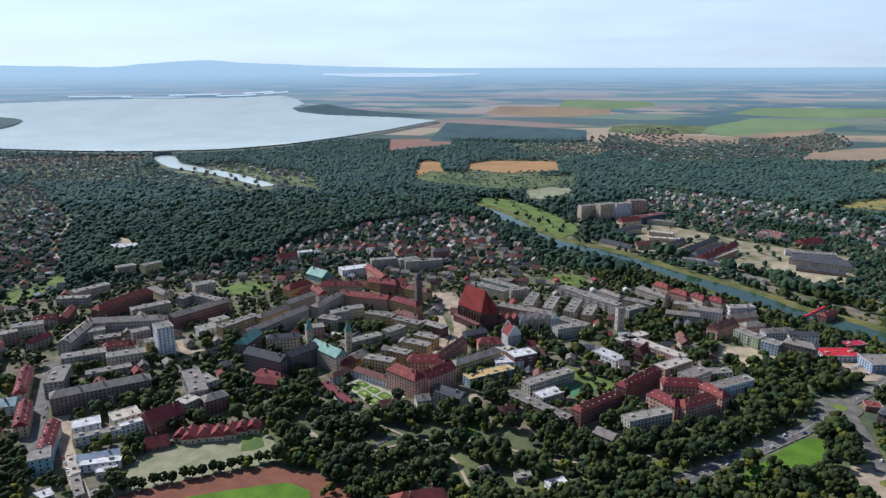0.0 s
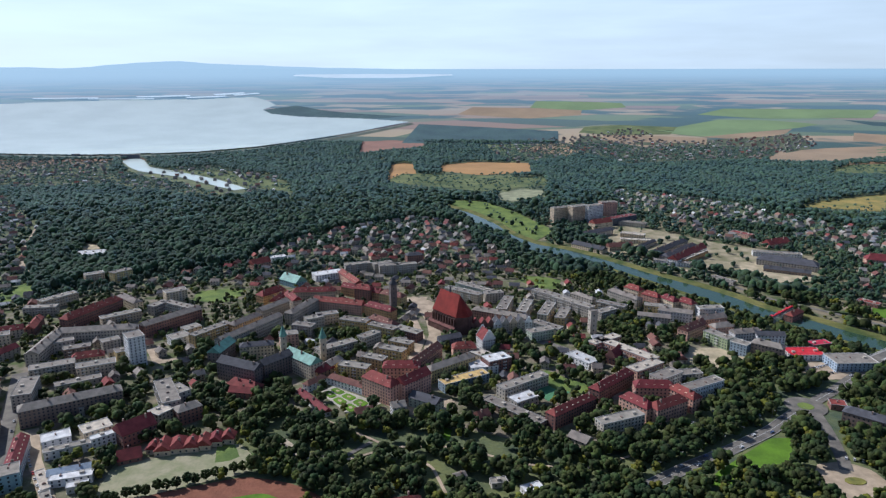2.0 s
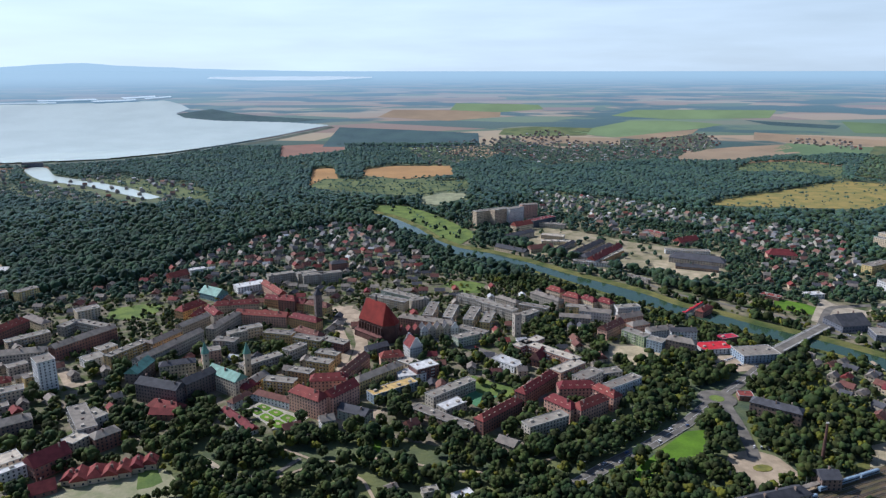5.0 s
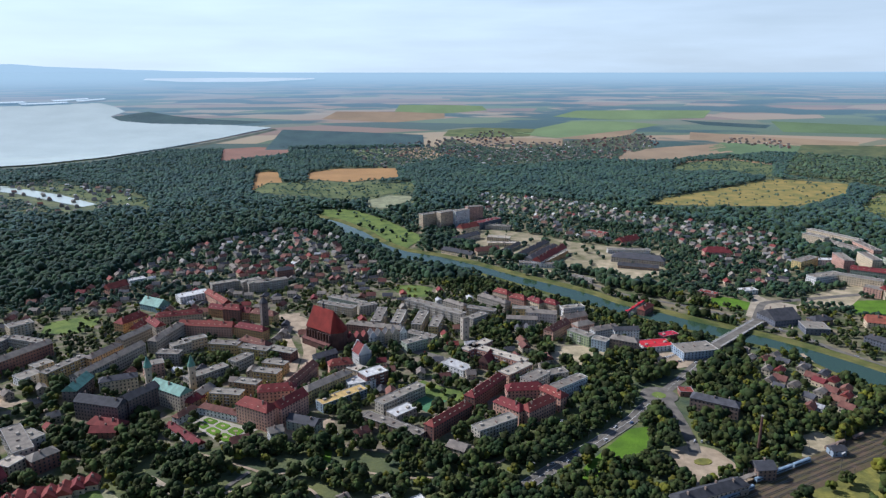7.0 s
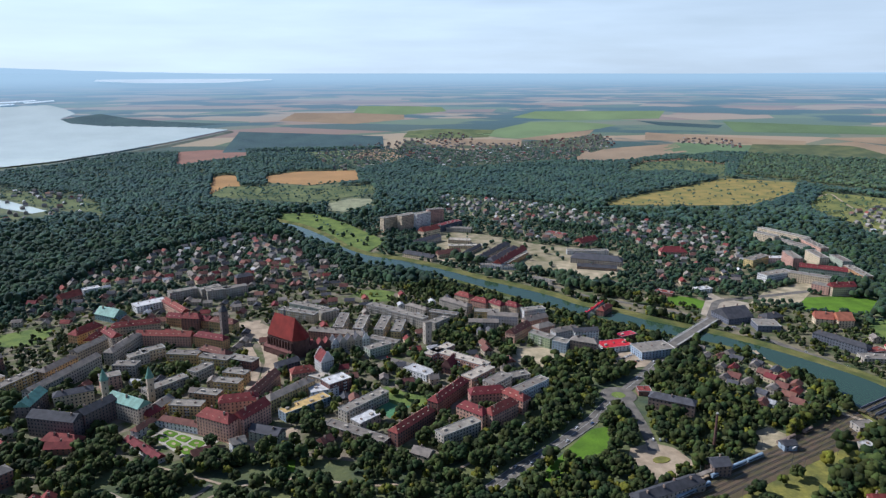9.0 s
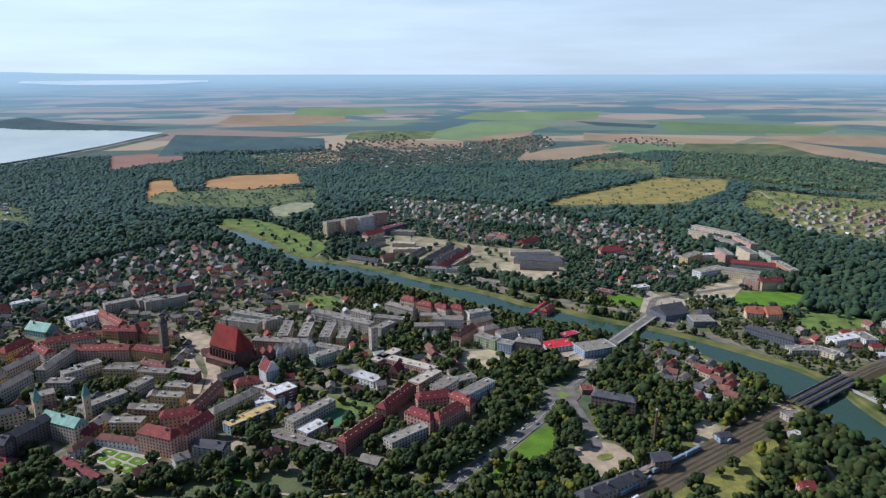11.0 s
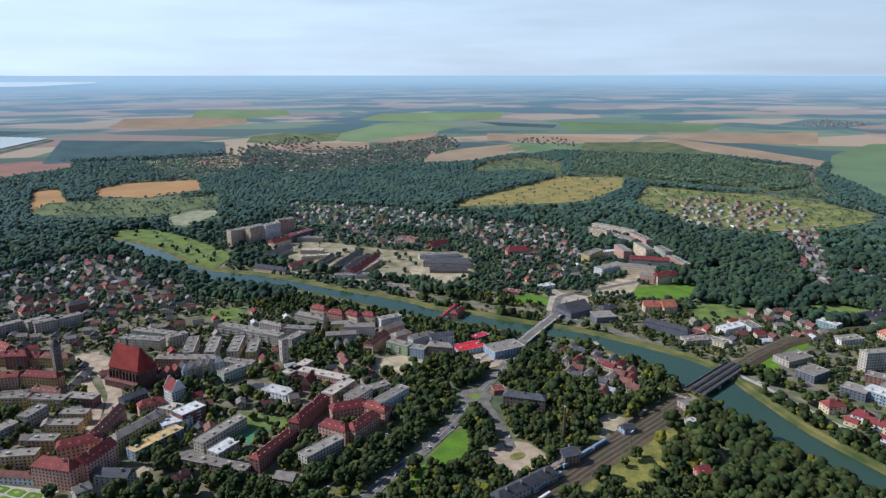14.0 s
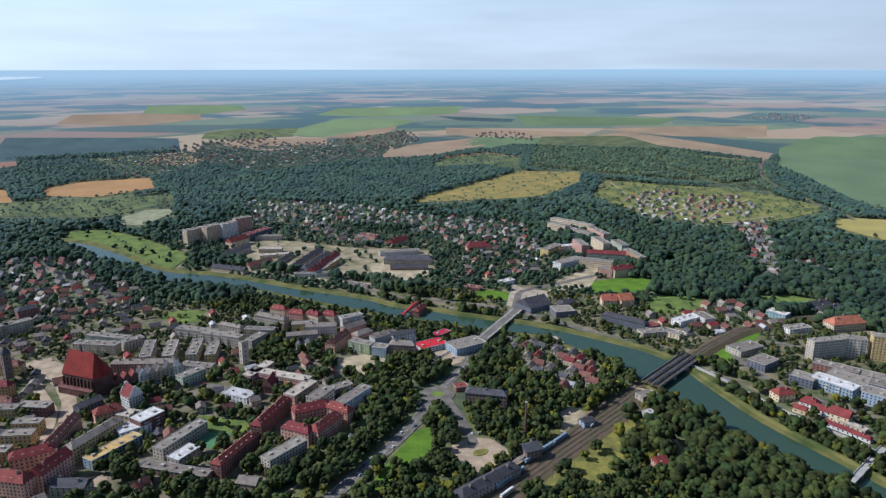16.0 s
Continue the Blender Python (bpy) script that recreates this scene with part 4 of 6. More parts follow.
def sheet(name, near, far, z, mat, label, category, nu=28, nv=5, kind="structure", skirt=0.0):
    """A patch of land or water between two edges, laid on the ground."""
    a, b = rounded(near, nu), rounded(far, nu)
    s = Shape()
    pts = [lay(*(a[i] * (1 - j / nv) + b[i] * (j / nv)), z) for j in range(nv + 1) for i in range(nu)]
    s.poly(pts, [(j * nu + i, j * nu + i + 1, (j + 1) * nu + i + 1, (j + 1) * nu + i) for j in range(nv) for i in range(nu - 1)])
    me = s.mesh(name, mat)
    bm = bmesh.new()
    bm.from_mesh(me)
    bmesh.ops.recalc_face_normals(bm, faces=bm.faces)
    if sum(f.normal.z for f in bm.faces) < 0:
        bmesh.ops.reverse_faces(bm, faces=bm.faces)
    bm.to_mesh(me)
    bm.free()
    return tagged(new(name, me), label, category, kind=kind)


def ribbon(name, line, width, z, mat, label, category, n=40, thick=0.0, parent=None, shift=0.0, profile=None):
    """A strip along a line; profile gives (offset, height) across it."""
    p = rounded(line, n)
    d = np.gradient(p, axis=0)
    d /= np.maximum(np.hypot(*d.T)[:, None], 1e-6)
    nrm = np.stack([-d[:, 1], d[:, 0]], 1)
    prof = profile or [(-width / 2, z), (width / 2, z)]
    k = len(prof)
    pts = [lay(*(p[i] + nrm[i] * (o + shift)), h) for i in range(n) for o, h in prof]
    s = Shape()
    s.poly(pts, [(i * k + j, i * k + j + 1, (i + 1) * k + j + 1, (i + 1) * k + j)[::-1] for i in range(n - 1) for j in range(k - 1)])
    ob = new(name, s.mesh(name, mat))
    if parent:
        ob.parent = parent
        return ob
    return tagged(ob, label, category, kind="structure")


def inside(px, py, ring):
    """Which of the points lie within the ring."""
    r = np.array(ring, float)
    hit = np.zeros(px.shape, bool)
    j = len(r) - 1
    for i in range(len(r)):
        (xi, yi), (xj, yj) = r[i], r[j]
        if yi != yj:
            hit ^= ((yi > py) != (yj > py)) & (px < (xj - xi) * (py - yi) / (yj - yi) + xi)
        j = i
    return hit


# ---- ground ----
az = np.radians(np.linspace(-100, 100, 121))
ns = len(az)


def land(name, rings, mat, label, category):
    gp = [(r * math.sin(a), r * math.cos(a) - (60 if r < 1 else 0), 0.0) for r in rings for a in az]
    me = bpy.data.meshes.new(name)
    me.from_pydata([lay(x, y) for x, y, _ in gp], [], [(i * ns + j, (i + 1) * ns + j, (i + 1) * ns + j + 1, i * ns + j + 1)[::-1] for i in range(len(rings) - 1) for j in range(ns - 1)])
    me.materials.append(mat)
    plan = me.attributes.new("plan", "FLOAT_VECTOR", "POINT")
    plan.data.foreach_set("vector", np.array(gp, np.float32).ravel())
    return tagged(new(name, me), label, category, kind="structure")


land("ground", np.linspace(0, 3000, 41), GROUND, "wide plain of grass, woodland floor and fields", "ground")
land("backdrop", np.r_[3000 / (1 - np.linspace(0, 0.985, 48)), [600000]], BACKDROP, "far patchwork of fields and woods, haze added as glow", "backdrop")
s = Shape()
back = [math.radians(a) for a in range(80, 281, 10)]
s.poly([(0, -20, -0.3)] + [(4800 * math.sin(a), 4800 * math.cos(a), -0.3) for a in back], [(0, i + 2, i + 1) for i in range(len(back) - 1)])
tagged(new("ground_behind", s.mesh("ground_behind", LAND["lawn"])), "plain grassy land behind the viewpoint", "ground", kind="structure")
# low blue hills on the skyline
s = Shape()
hill = [math.radians(a) for a in range(-75, 80, 1)]
pts = []
for a in hill:
    h = EYE_Z - 8 + 52 * max(0, noise.fractal(Vector((a * 5, 3.1, 0)), 0.8, 2.1, 5) * 0.5 + 0.5) * math.exp(-((math.degrees(a) + 22) / 20) ** 2) + 14 * math.exp(-((math.degrees(a) - 52) / 14) ** 2)
    pts += [(4830 * math.sin(a), 4830 * math.cos(a), EYE_Z - 30), (4860 * math.sin(a), 4860 * math.cos(a), h)]
s.poly(pts, [(2 * i, 2 * i + 2, 2 * i + 3, 2 * i + 1) for i in range(len(hill) - 1)])
HILLS = material("far_hills_haze_glow", (0.03, 0.04, 0.05), 1.0, 0.06, 300, 60, 0.0, spec=0.1)
# blue haze over the hills is emitted, close to the sky's own colour
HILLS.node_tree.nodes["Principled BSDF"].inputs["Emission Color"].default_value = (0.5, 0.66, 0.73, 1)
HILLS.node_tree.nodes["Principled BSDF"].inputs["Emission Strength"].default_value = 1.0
tagged(new("backdrop", s.mesh("backdrop", HILLS)), "low hills on the skyline, their blue haze an added glow", "backdrop", kind="structure")

# ---- water ----
def lake(near, far, z, label):
    """Open water within its shores, row by row of distance."""
    ring = np.vstack([resample(near, 80), resample(far, 160)[::-1]])
    q = 1 / np.hypot(*ring.T)
    b = np.arctan2(ring[:, 0], ring[:, 1])
    us, ws = np.linspace(b.min(), b.max(), 640), np.linspace(q.min(), q.max(), 110)
    bu, qw = np.meshgrid((us[1:] + us[:-1]) / 2, (ws[1:] + ws[:-1]) / 2)
    hit = inside(np.sin(bu) / qw, np.cos(bu) / qw, ring)
    n = len(us)
    pts = [lay(math.sin(u) / w, math.cos(u) / w, z) for w in ws for u in us]
    s = Shape()
    s.poly(pts, [(j * n + i, (j + 1) * n + i, (j + 1) * n + i + 1, j * n + i + 1) for j, i in zip(*np.nonzero(hit))])
    ob = tagged(new("water", s.mesh("water", LAKE_PAINTED_SKY)), label, "lake", kind="structure")
    bm = bmesh.new()
    bm.from_mesh(ob.data)
    bmesh.ops.delete(bm, geom=[v for v in bm.verts if not v.link_faces], context="VERTS")
    if sum(f.normal.z for f in bm.faces) < 0:
        bmesh.ops.reverse_faces(bm, faces=bm.faces)
    bm.to_mesh(ob.data)
    bm.free()


lake(LAKE_NEAR, LAKE_FAR, 5.0, "broad reservoir, the pale shine of the sky painted into it")
FAR_WATER_GLOW = material("far_water_glow", (0.5, 0.55, 0.55), 0.3, 0.05, 300, 60, 0.0)
# sky shine on the far pools and lake put in as glow
FAR_WATER_GLOW.node_tree.nodes["Principled BSDF"].inputs["Emission Color"].default_value = (0.5, 0.6, 0.62, 1)
FAR_WATER_GLOW.node_tree.nodes["Principled BSDF"].inputs["Emission Strength"].default_value = 0.5
pond_near, pond_far = rounded(PONDS_NEAR, 60), rounded(PONDS_FAR, 60)
for u0, u1, v0, v1 in ((0, 13, 0.3, 0.6), (10, 24, 0.0, 0.2), (20, 33, 0.45, 0.75), (30, 42, 0.05, 0.3), (38, 52, 0.5, 0.85), (45, 59, 0.1, 0.4)):
    a, b = pond_near[u0:u1], pond_far[u0:u1]
    sheet("backdrop", a * (1 - v0) + b * v0, a * (1 - v1) + b * v1, 14, FAR_WATER_GLOW, "shallow pool behind the sandbars of the reservoir", "lake", 20, 2)
sheet("backdrop", LAKE2_NEAR, LAKE2_FAR, 60, FAR_WATER_GLOW, "second lake far off near the skyline, pale glow painted in", "lake", 40, 4)
sheet("island", ISLE_NEAR, ISLE_FAR, 9, WOODS_HAZED, "dark wooded spit in the reservoir", "island", 20, 3)
sheet("water", OUTLET_S, OUTLET_N, 0.9, LAKE_PAINTED_SKY, "outlet channel below the reservoir dam, pale sky shine painted in", "canal", 40, 4)
sheet("water", RIVER_S, RIVER_N, 0.35, RIVER_WATER, "green-blue river winding through the town", "river", 90, 6)
ribbon("dyke", ROADS["dyke"], 30, 0, material("dyke_grass", (0.2, 0.2, 0.11), 0.95, 0.2, 40, 3, 0.2, haze_sheen=0.2), "long low dam of grass and stone round the reservoir", "dam", 80,
       profile=[(-26, 0.0), (-6, 7.0), (6, 7.0), (18, 0.0)])
BANK = material("river_bank", (0.155, 0.145, 0.045), 0.95, 0.25, 25, 1.2, 0.3, second=(0.06, 0.085, 0.022))
ribbon("river_bank", RIVER_N, 20, 0, BANK, "sloping grassy bank of the river", "bank", 110, profile=[(-1, 0.2), (1.5, 1.2), (6, 1.5), (9, 3.0), (11, 3.0), (15, 0.05)])
ribbon("river_bank", RIVER_S, 12, 0, BANK, "sloping grassy bank of the river", "bank", 110, profile=[(-9, 0.05), (-6, 2.0), (-5, 2.0), (-1.5, 0.9), (1, 0.2)])

# flood wall and grassy slope along the lower reach
ribbon("flood_wall", ROADS["flood_wall"], 1, 0, CONCRETE, "pale concrete flood wall along the river", "wall", 60, profile=[(-0.8, 0.1), (-0.7, 3.4), (0.7, 3.4), (0.8, 0.1)])
sheet("river_bank", [p for p in RIVER_N[20:]], ROADS["flood_wall"], 0.9, BANK, "rough dry grass slope below the flood wall", "bank", 40, 4)
# ---- land cover ----
LAND_LABELS = dict(terracotta="bare reddish ploughed field among woods", ochre_field="ripe ochre field with a ragged edge", meadow="rough green meadow with bushes", green_field="bright green crop field",
                   tan_field="harvested tan stubble field", dry_meadow="dry yellow meadow among woods", green_meadow="rough yellow-green meadow dotted with bushes", far_green="muted green field", yellow_field="ripe yellow field",
                   lawn="open green grass", bright_lawn="bright mown green grass", sand="bare sandy yard with worn patches", lot="worn grey paved yard", scrub="rough scrubby railway land",
                   pitch="worn gravel and grass sports pitch", track="red running track of a stadium", garden="pale gravel ground of a formal garden", court="green artificial sports court",
                   reed="pale shallow pond margin with reeds", village_green="gardens and grass between the village houses", wood_strip="long dark strip of wood between fields", heath="rough green heath dotted with shrubs", suburb="mixed grass, yards and lanes of a leafy quarter", works_yard="pale dusty yards between the factory halls", town="grey-brown paved town ground with grass between the blocks", paving="pale paved square")
for i, (kind, near, far) in enumerate(COVER):
    z = {"town": 0.08, "suburb": 0.08, "works_yard": 0.13, "scrub": 0.12, "track": 0.14}.get(kind, 0.2 + 0.004 * i)
    if math.hypot(*near[0]) > 1400:
        z += 0.8
    sheet({"town": "pavement", "paving": "pavement", "lot": "pavement", "works_yard": "pavement", "suburb": "pavement"}.get(kind, "field"), near, far, z, LAND[kind], LAND_LABELS[kind], "pavement" if kind in ("town", "paving", "lot", "works_yard", "suburb") else "field", 30, 6)

# ---- roads, railway ----
WIDE = dict(main=11, bridge_road=11, riverside=9, riverside_w=7, station=10, north=10, street_w=14, street_s=10, street_c=14, street_d=10, street_e=10, street_f=12, street_g=8, park_rd=4, track_w=8, hill_rd=6, ring=8, south_path=5, down_path=4, lane_a=5, lane_b=5, lane_c=5, lane_d=5, field_road=7, curve_line=9, works_road=8, quay_road=8, park_path=2.6, park_walk=2.6)
LINE = material("road_paint", (0.75, 0.75, 0.73), 0.8, 0.1)
for i, (name, w) in enumerate(WIDE.items()):
    pale = name in ("street_s", "street_c", "track_w", "south_path", "down_path", "street_e", "street_d", "lane_a", "lane_b", "lane_c", "lane_d", "field_road", "works_road", "park_path", "park_walk")
    ribbon("road", ROADS[name], w, 0.5 + 0.006 * i + (1.0 if math.hypot(*ROADS[name][0]) > 1250 else 0), PAVING if pale else ASPHALT, "pale worn street surface" if pale else "grey asphalt road", "road", 40)
for off in (-5.8, 5.8):
    ribbon("kerb", ROADS["main"], 0.6, 0.62, CONCRETE, "pale concrete kerb of the main road", "kerb", 40, shift=off, profile=[(-0.2, 0.3), (-0.2, 0.62), (0.2, 0.62), (0.2, 0.3)])
ribbon("road_marking", ROADS["main"], 0.22, 0.64, LINE, "white centre line on the main road", "road marking", 40)
ribbon("road_marking", ROADS["bridge_road"], 0.22, 0.64, LINE, "white centre line on the bridge road", "road marking", 40)
# roundabout
RX, RY = 350, 555
s = Shape()
ringp = [2 * math.pi * i / 32 for i in range(32)]
s.poly([(RX + r * math.cos(a), RY + r * math.sin(a), 0.66) for r in (18, 0.1) for a in ringp], [(i, (i + 1) % 32, 32 + (i + 1) % 32, 32 + i) for i in range(32)])
tagged(new("road", s.mesh("road", ASPHALT)), "asphalt roundabout where the roads meet", "road", kind="structure")
s = Shape()
s.poly([(RX + r * math.cos(a), RY + r * math.sin(a), h) for r, h in ((7, 0.6), (6.6, 0.9), (0.1, 1.3)) for a in ringp], [(k * 32 + i, k * 32 + (i + 1) % 32, k * 32 + 32 + (i + 1) % 32, k * 32 + 32 + i) for k in (0, 1) for i in range(32)])
tagged(new("traffic_island", s.mesh("traffic_island", LAND["lawn"])), "round grassy island in the middle of the roundabout", "traffic island", kind="structure")

# railway
for key, n, tracks in (("rail", 60, (-10.5, -5.5, 0, 5, 10)), ("rail_n", 40, (-2.5, 2.5))):
    w = max(tracks) + 4
    rise = 0.55 if key == "rail" else 4.0
    ribbon("ballast", ROADS[key], 0, 0, BALLAST, "brown ballast bed of the railway", "railway", n, profile=[(min(tracks) - 6 - rise, 0.2), (min(tracks) - 3, rise), (w, rise), (w + 3 + rise, 0.2)])
    for o in tracks:
        t = thing("railway_track", 0, 0, 0, 0, "worn steel rails on the ballast", "railway track", "railway tracks", "structure")
        for g in (-0.75, 0.75):
            ribbon("rail", ROADS[key], 0, 0, STEEL, "", "", n, parent=t, shift=o + g, profile=[(-0.12, rise), (-0.12, rise + 0.3), (0.12, rise + 0.3), (0.12, rise)])

# ---- bridges ----
def road_bridge(ax, ay, bx, by):
    L, ang = math.hypot(bx - ax, by - ay), math.degrees(math.atan2(by - ay, bx - ax))
    t = thing("road_bridge", ax, ay, 0, ang, "concrete road bridge with piers over the river", "bridge")
    s = Shape()
    s.box(-8, L + 8, -7, 7, 3.6, 4.6, bottom=True)
    part("deck", s, CONCRETE, t)
    s = Shape()
    s.box(-8, L + 8, -4.5, 4.5, 4.6, 4.66)
    part("roadway", s, ASPHALT, t, "grey asphalt roadway")
    for y in (-6.8, 6.8):
        s = Shape()
        s.box(-8, L + 8, y - 0.12, y + 0.12, 5.5, 5.7, bottom=True)
        for i in range(int(L / 3)):
            s.box(i * 3, i * 3 + 0.2, y - 0.1, y + 0.1, 4.6, 5.5)
        part("railing", s, TRIM, t, "pale metal railing")
    for f in (0.25, 0.5, 0.75):
        s = Shape()
        s.box(L * f - 1.4, L * f + 1.4, -6, 6, 0, 3.6)
        part("pier", s, CONCRETE, t)
    for x0, x1 in ((-26, -8), (L + 8, L + 26)):
        s = Shape()
        lo, hi = (x0, x1) if x0 < 0 else (x1, x0)
        s.poly([(lo, -7, 0.3), (hi, -7, 4.6), (hi, 7, 4.6), (lo, 7, 0.3), (hi, -7, 0), (hi, 7, 0)], [(0, 1, 2, 3), (0, 4, 1), (3, 2, 5)])
        part("ramp", s, ASPHALT, t)


road_bridge(484, 653, 571, 704)


def foot_bridge(ax, ay, bx, by):
    L, ang = math.hypot(bx - ax, by - ay), math.degrees(math.atan2(by - ay, bx - ax))
    t = thing("foot_bridge", ax, ay, 0, ang, "narrow pale concrete bridge over the river", "bridge")
    s = Shape()
    s.box(0, L, -3, 3, 4.2, 5.0, bottom=True)
    part("deck", s, CONCRETE, t)
    for y in (-2.9, 2.9):
        s = Shape()
        s.box(0, L, y - 0.15, y + 0.15, 5.0, 6.1)
        part("parapet", s, TRIM, t, "pale solid parapet")
    for f in (0.02, 0.25, 0.5, 0.75, 0.98):
        s = Shape()
        s.box(L * f - 1.1, L * f + 1.1, -2.6, 2.6, 0, 4.2)
        part("pier", s, CONCRETE, t)


foot_bridge(512, 226, 628, 244)


def rail_bridge(ax, ay, bx, by, off):
    L, ang = math.hypot(bx - ax, by - ay), math.degrees(math.atan2(by - ay, bx - ax))
    t = thing("railway_bridge", ax - off * math.sin(radians(ang)), ay + off * math.cos(radians(ang)), 0, ang, "dark steel girder railway bridge over the river", "bridge", "railway bridges")
    s = Shape()
    s.box(-6, L + 6, -3, 3, 4.0, 4.8, bottom=True)
    part("deck", s, BALLAST, t)
    for y in (-3, 3):
        s = Shape()
        s.box(-2, L + 2, y - 0.3, y + 0.3, 4.0, 6.4, bottom=True)
        for i in range(int(L / 4)):
            s.box(i * 4, i * 4 + 0.3, y - 0.45, y + 0.45, 4.0, 6.4)
        part("girder", s, WALLS["slate"], t, "dark steel girder")
    for g in (-0.75, 0.75):
        s = Shape()
        s.box(-6, L + 6, g - 0.1, g + 0.1, 4.8, 5.0)
        part("rail", s, STEEL, t)
    for f in (0.0, 0.33, 0.66, 1.0):
        s = Shape()
        s.box(L * f - 1.2, L * f + 1.2, -3.6, 3.6, 0, 4.0)
        part("pier", s, CONCRETE, t, "stone pier")


for off in (-8, 0, 8):
    rail_bridge(556, 446, 650, 470, off)

# ---- buildings ----
WALL_WORDS = dict(grey="grey rendered", cream="cream rendered", yellow="pale yellow rendered", ochre="ochre rendered", pink="pinkish rendered", white="white", brown="brown rendered", brick="red-brown brick",
                  dark="dark brick", sand="sandstone", slate="dark slate-grey", green="light green rendered", sage="grey-green rendered", blue="blue and white", teal="teal-grey")
ROOF_WORDS = dict(red="red tiled", orange="orange tiled", brown="brown tiled", grey="grey pitched", slate="dark slate", copper="green copper", pale="pale metal", teal="grey-green metal", blue="blue-grey metal")


def windows_on(s, length, width, z0, floors, storey, rnd, step=3.2):
    """Windows with a sill, standing a little proud, storey by storey on the four sides."""
    for side in range(4):
        span = length if side < 2 else width
        n = max(1, int((span - 1.6) / step))
        gap = span / n
        for f in range(floors):
            z = z0 + f * storey
            for i in range(n):
                c = -span / 2 + gap * (i + 0.5)
                w, h = 0.68, 1.6
                if side == 0:
                    s.box(c - w, c + w, -width / 2 - 0.08, -width / 2 + 0.02, z, z + h)
                elif side == 1:
                    s.box(c - w, c + w, width / 2 - 0.02, width / 2 + 0.08, z, z + h)
                elif side == 2:
                    s.box(-length / 2 - 0.08, -length / 2 + 0.02, c - w, c + w, z, z + h)
                else:
                    s.box(length / 2 - 0.02, length / 2 + 0.08, c - w, c + w, z, z + h)


def pitched(s, L, W, z, rise, over, hip):
    """A pitched roof with eaves; hip: how far the ridge ends stand in."""
    l, w = L / 2 + over, W / 2 + over
    k = hip if hip else 0.0
    pts = [(-l, -w, z), (l, -w, z), (l, w, z), (-l, w, z), (-l + k, 0, z + rise), (l - k, 0, z + rise)]
    low = [(x, y, z - 0.35) for x, y, _ in pts[:4]]
    s.poly(pts + low, [(0, 1, 5, 4), (2, 3, 4, 5), (1, 2, 5), (3, 0, 4), (6, 7, 1, 0), (7, 8, 2, 1), (8, 9, 3, 2), (9, 6, 0, 3), (9, 8, 7, 6)])


FOOT = []
s = Shape()
s.box(-1.8, 1.8, -1.2, 0, -0.15, 0, bottom=True)
BALCONY = s.mesh("balcony", CONCRETE)
s = Shape()
s.box(-1.8, 1.8, -1.2, -1.1, 0, 0.95)
s.box(-1.8, -1.7, -1.1, 0, 0, 0.95)
s.box(1.7, 1.8, -1.1, 0, 0, 0.95)
RAILING = s.mesh("railing", TRIM)


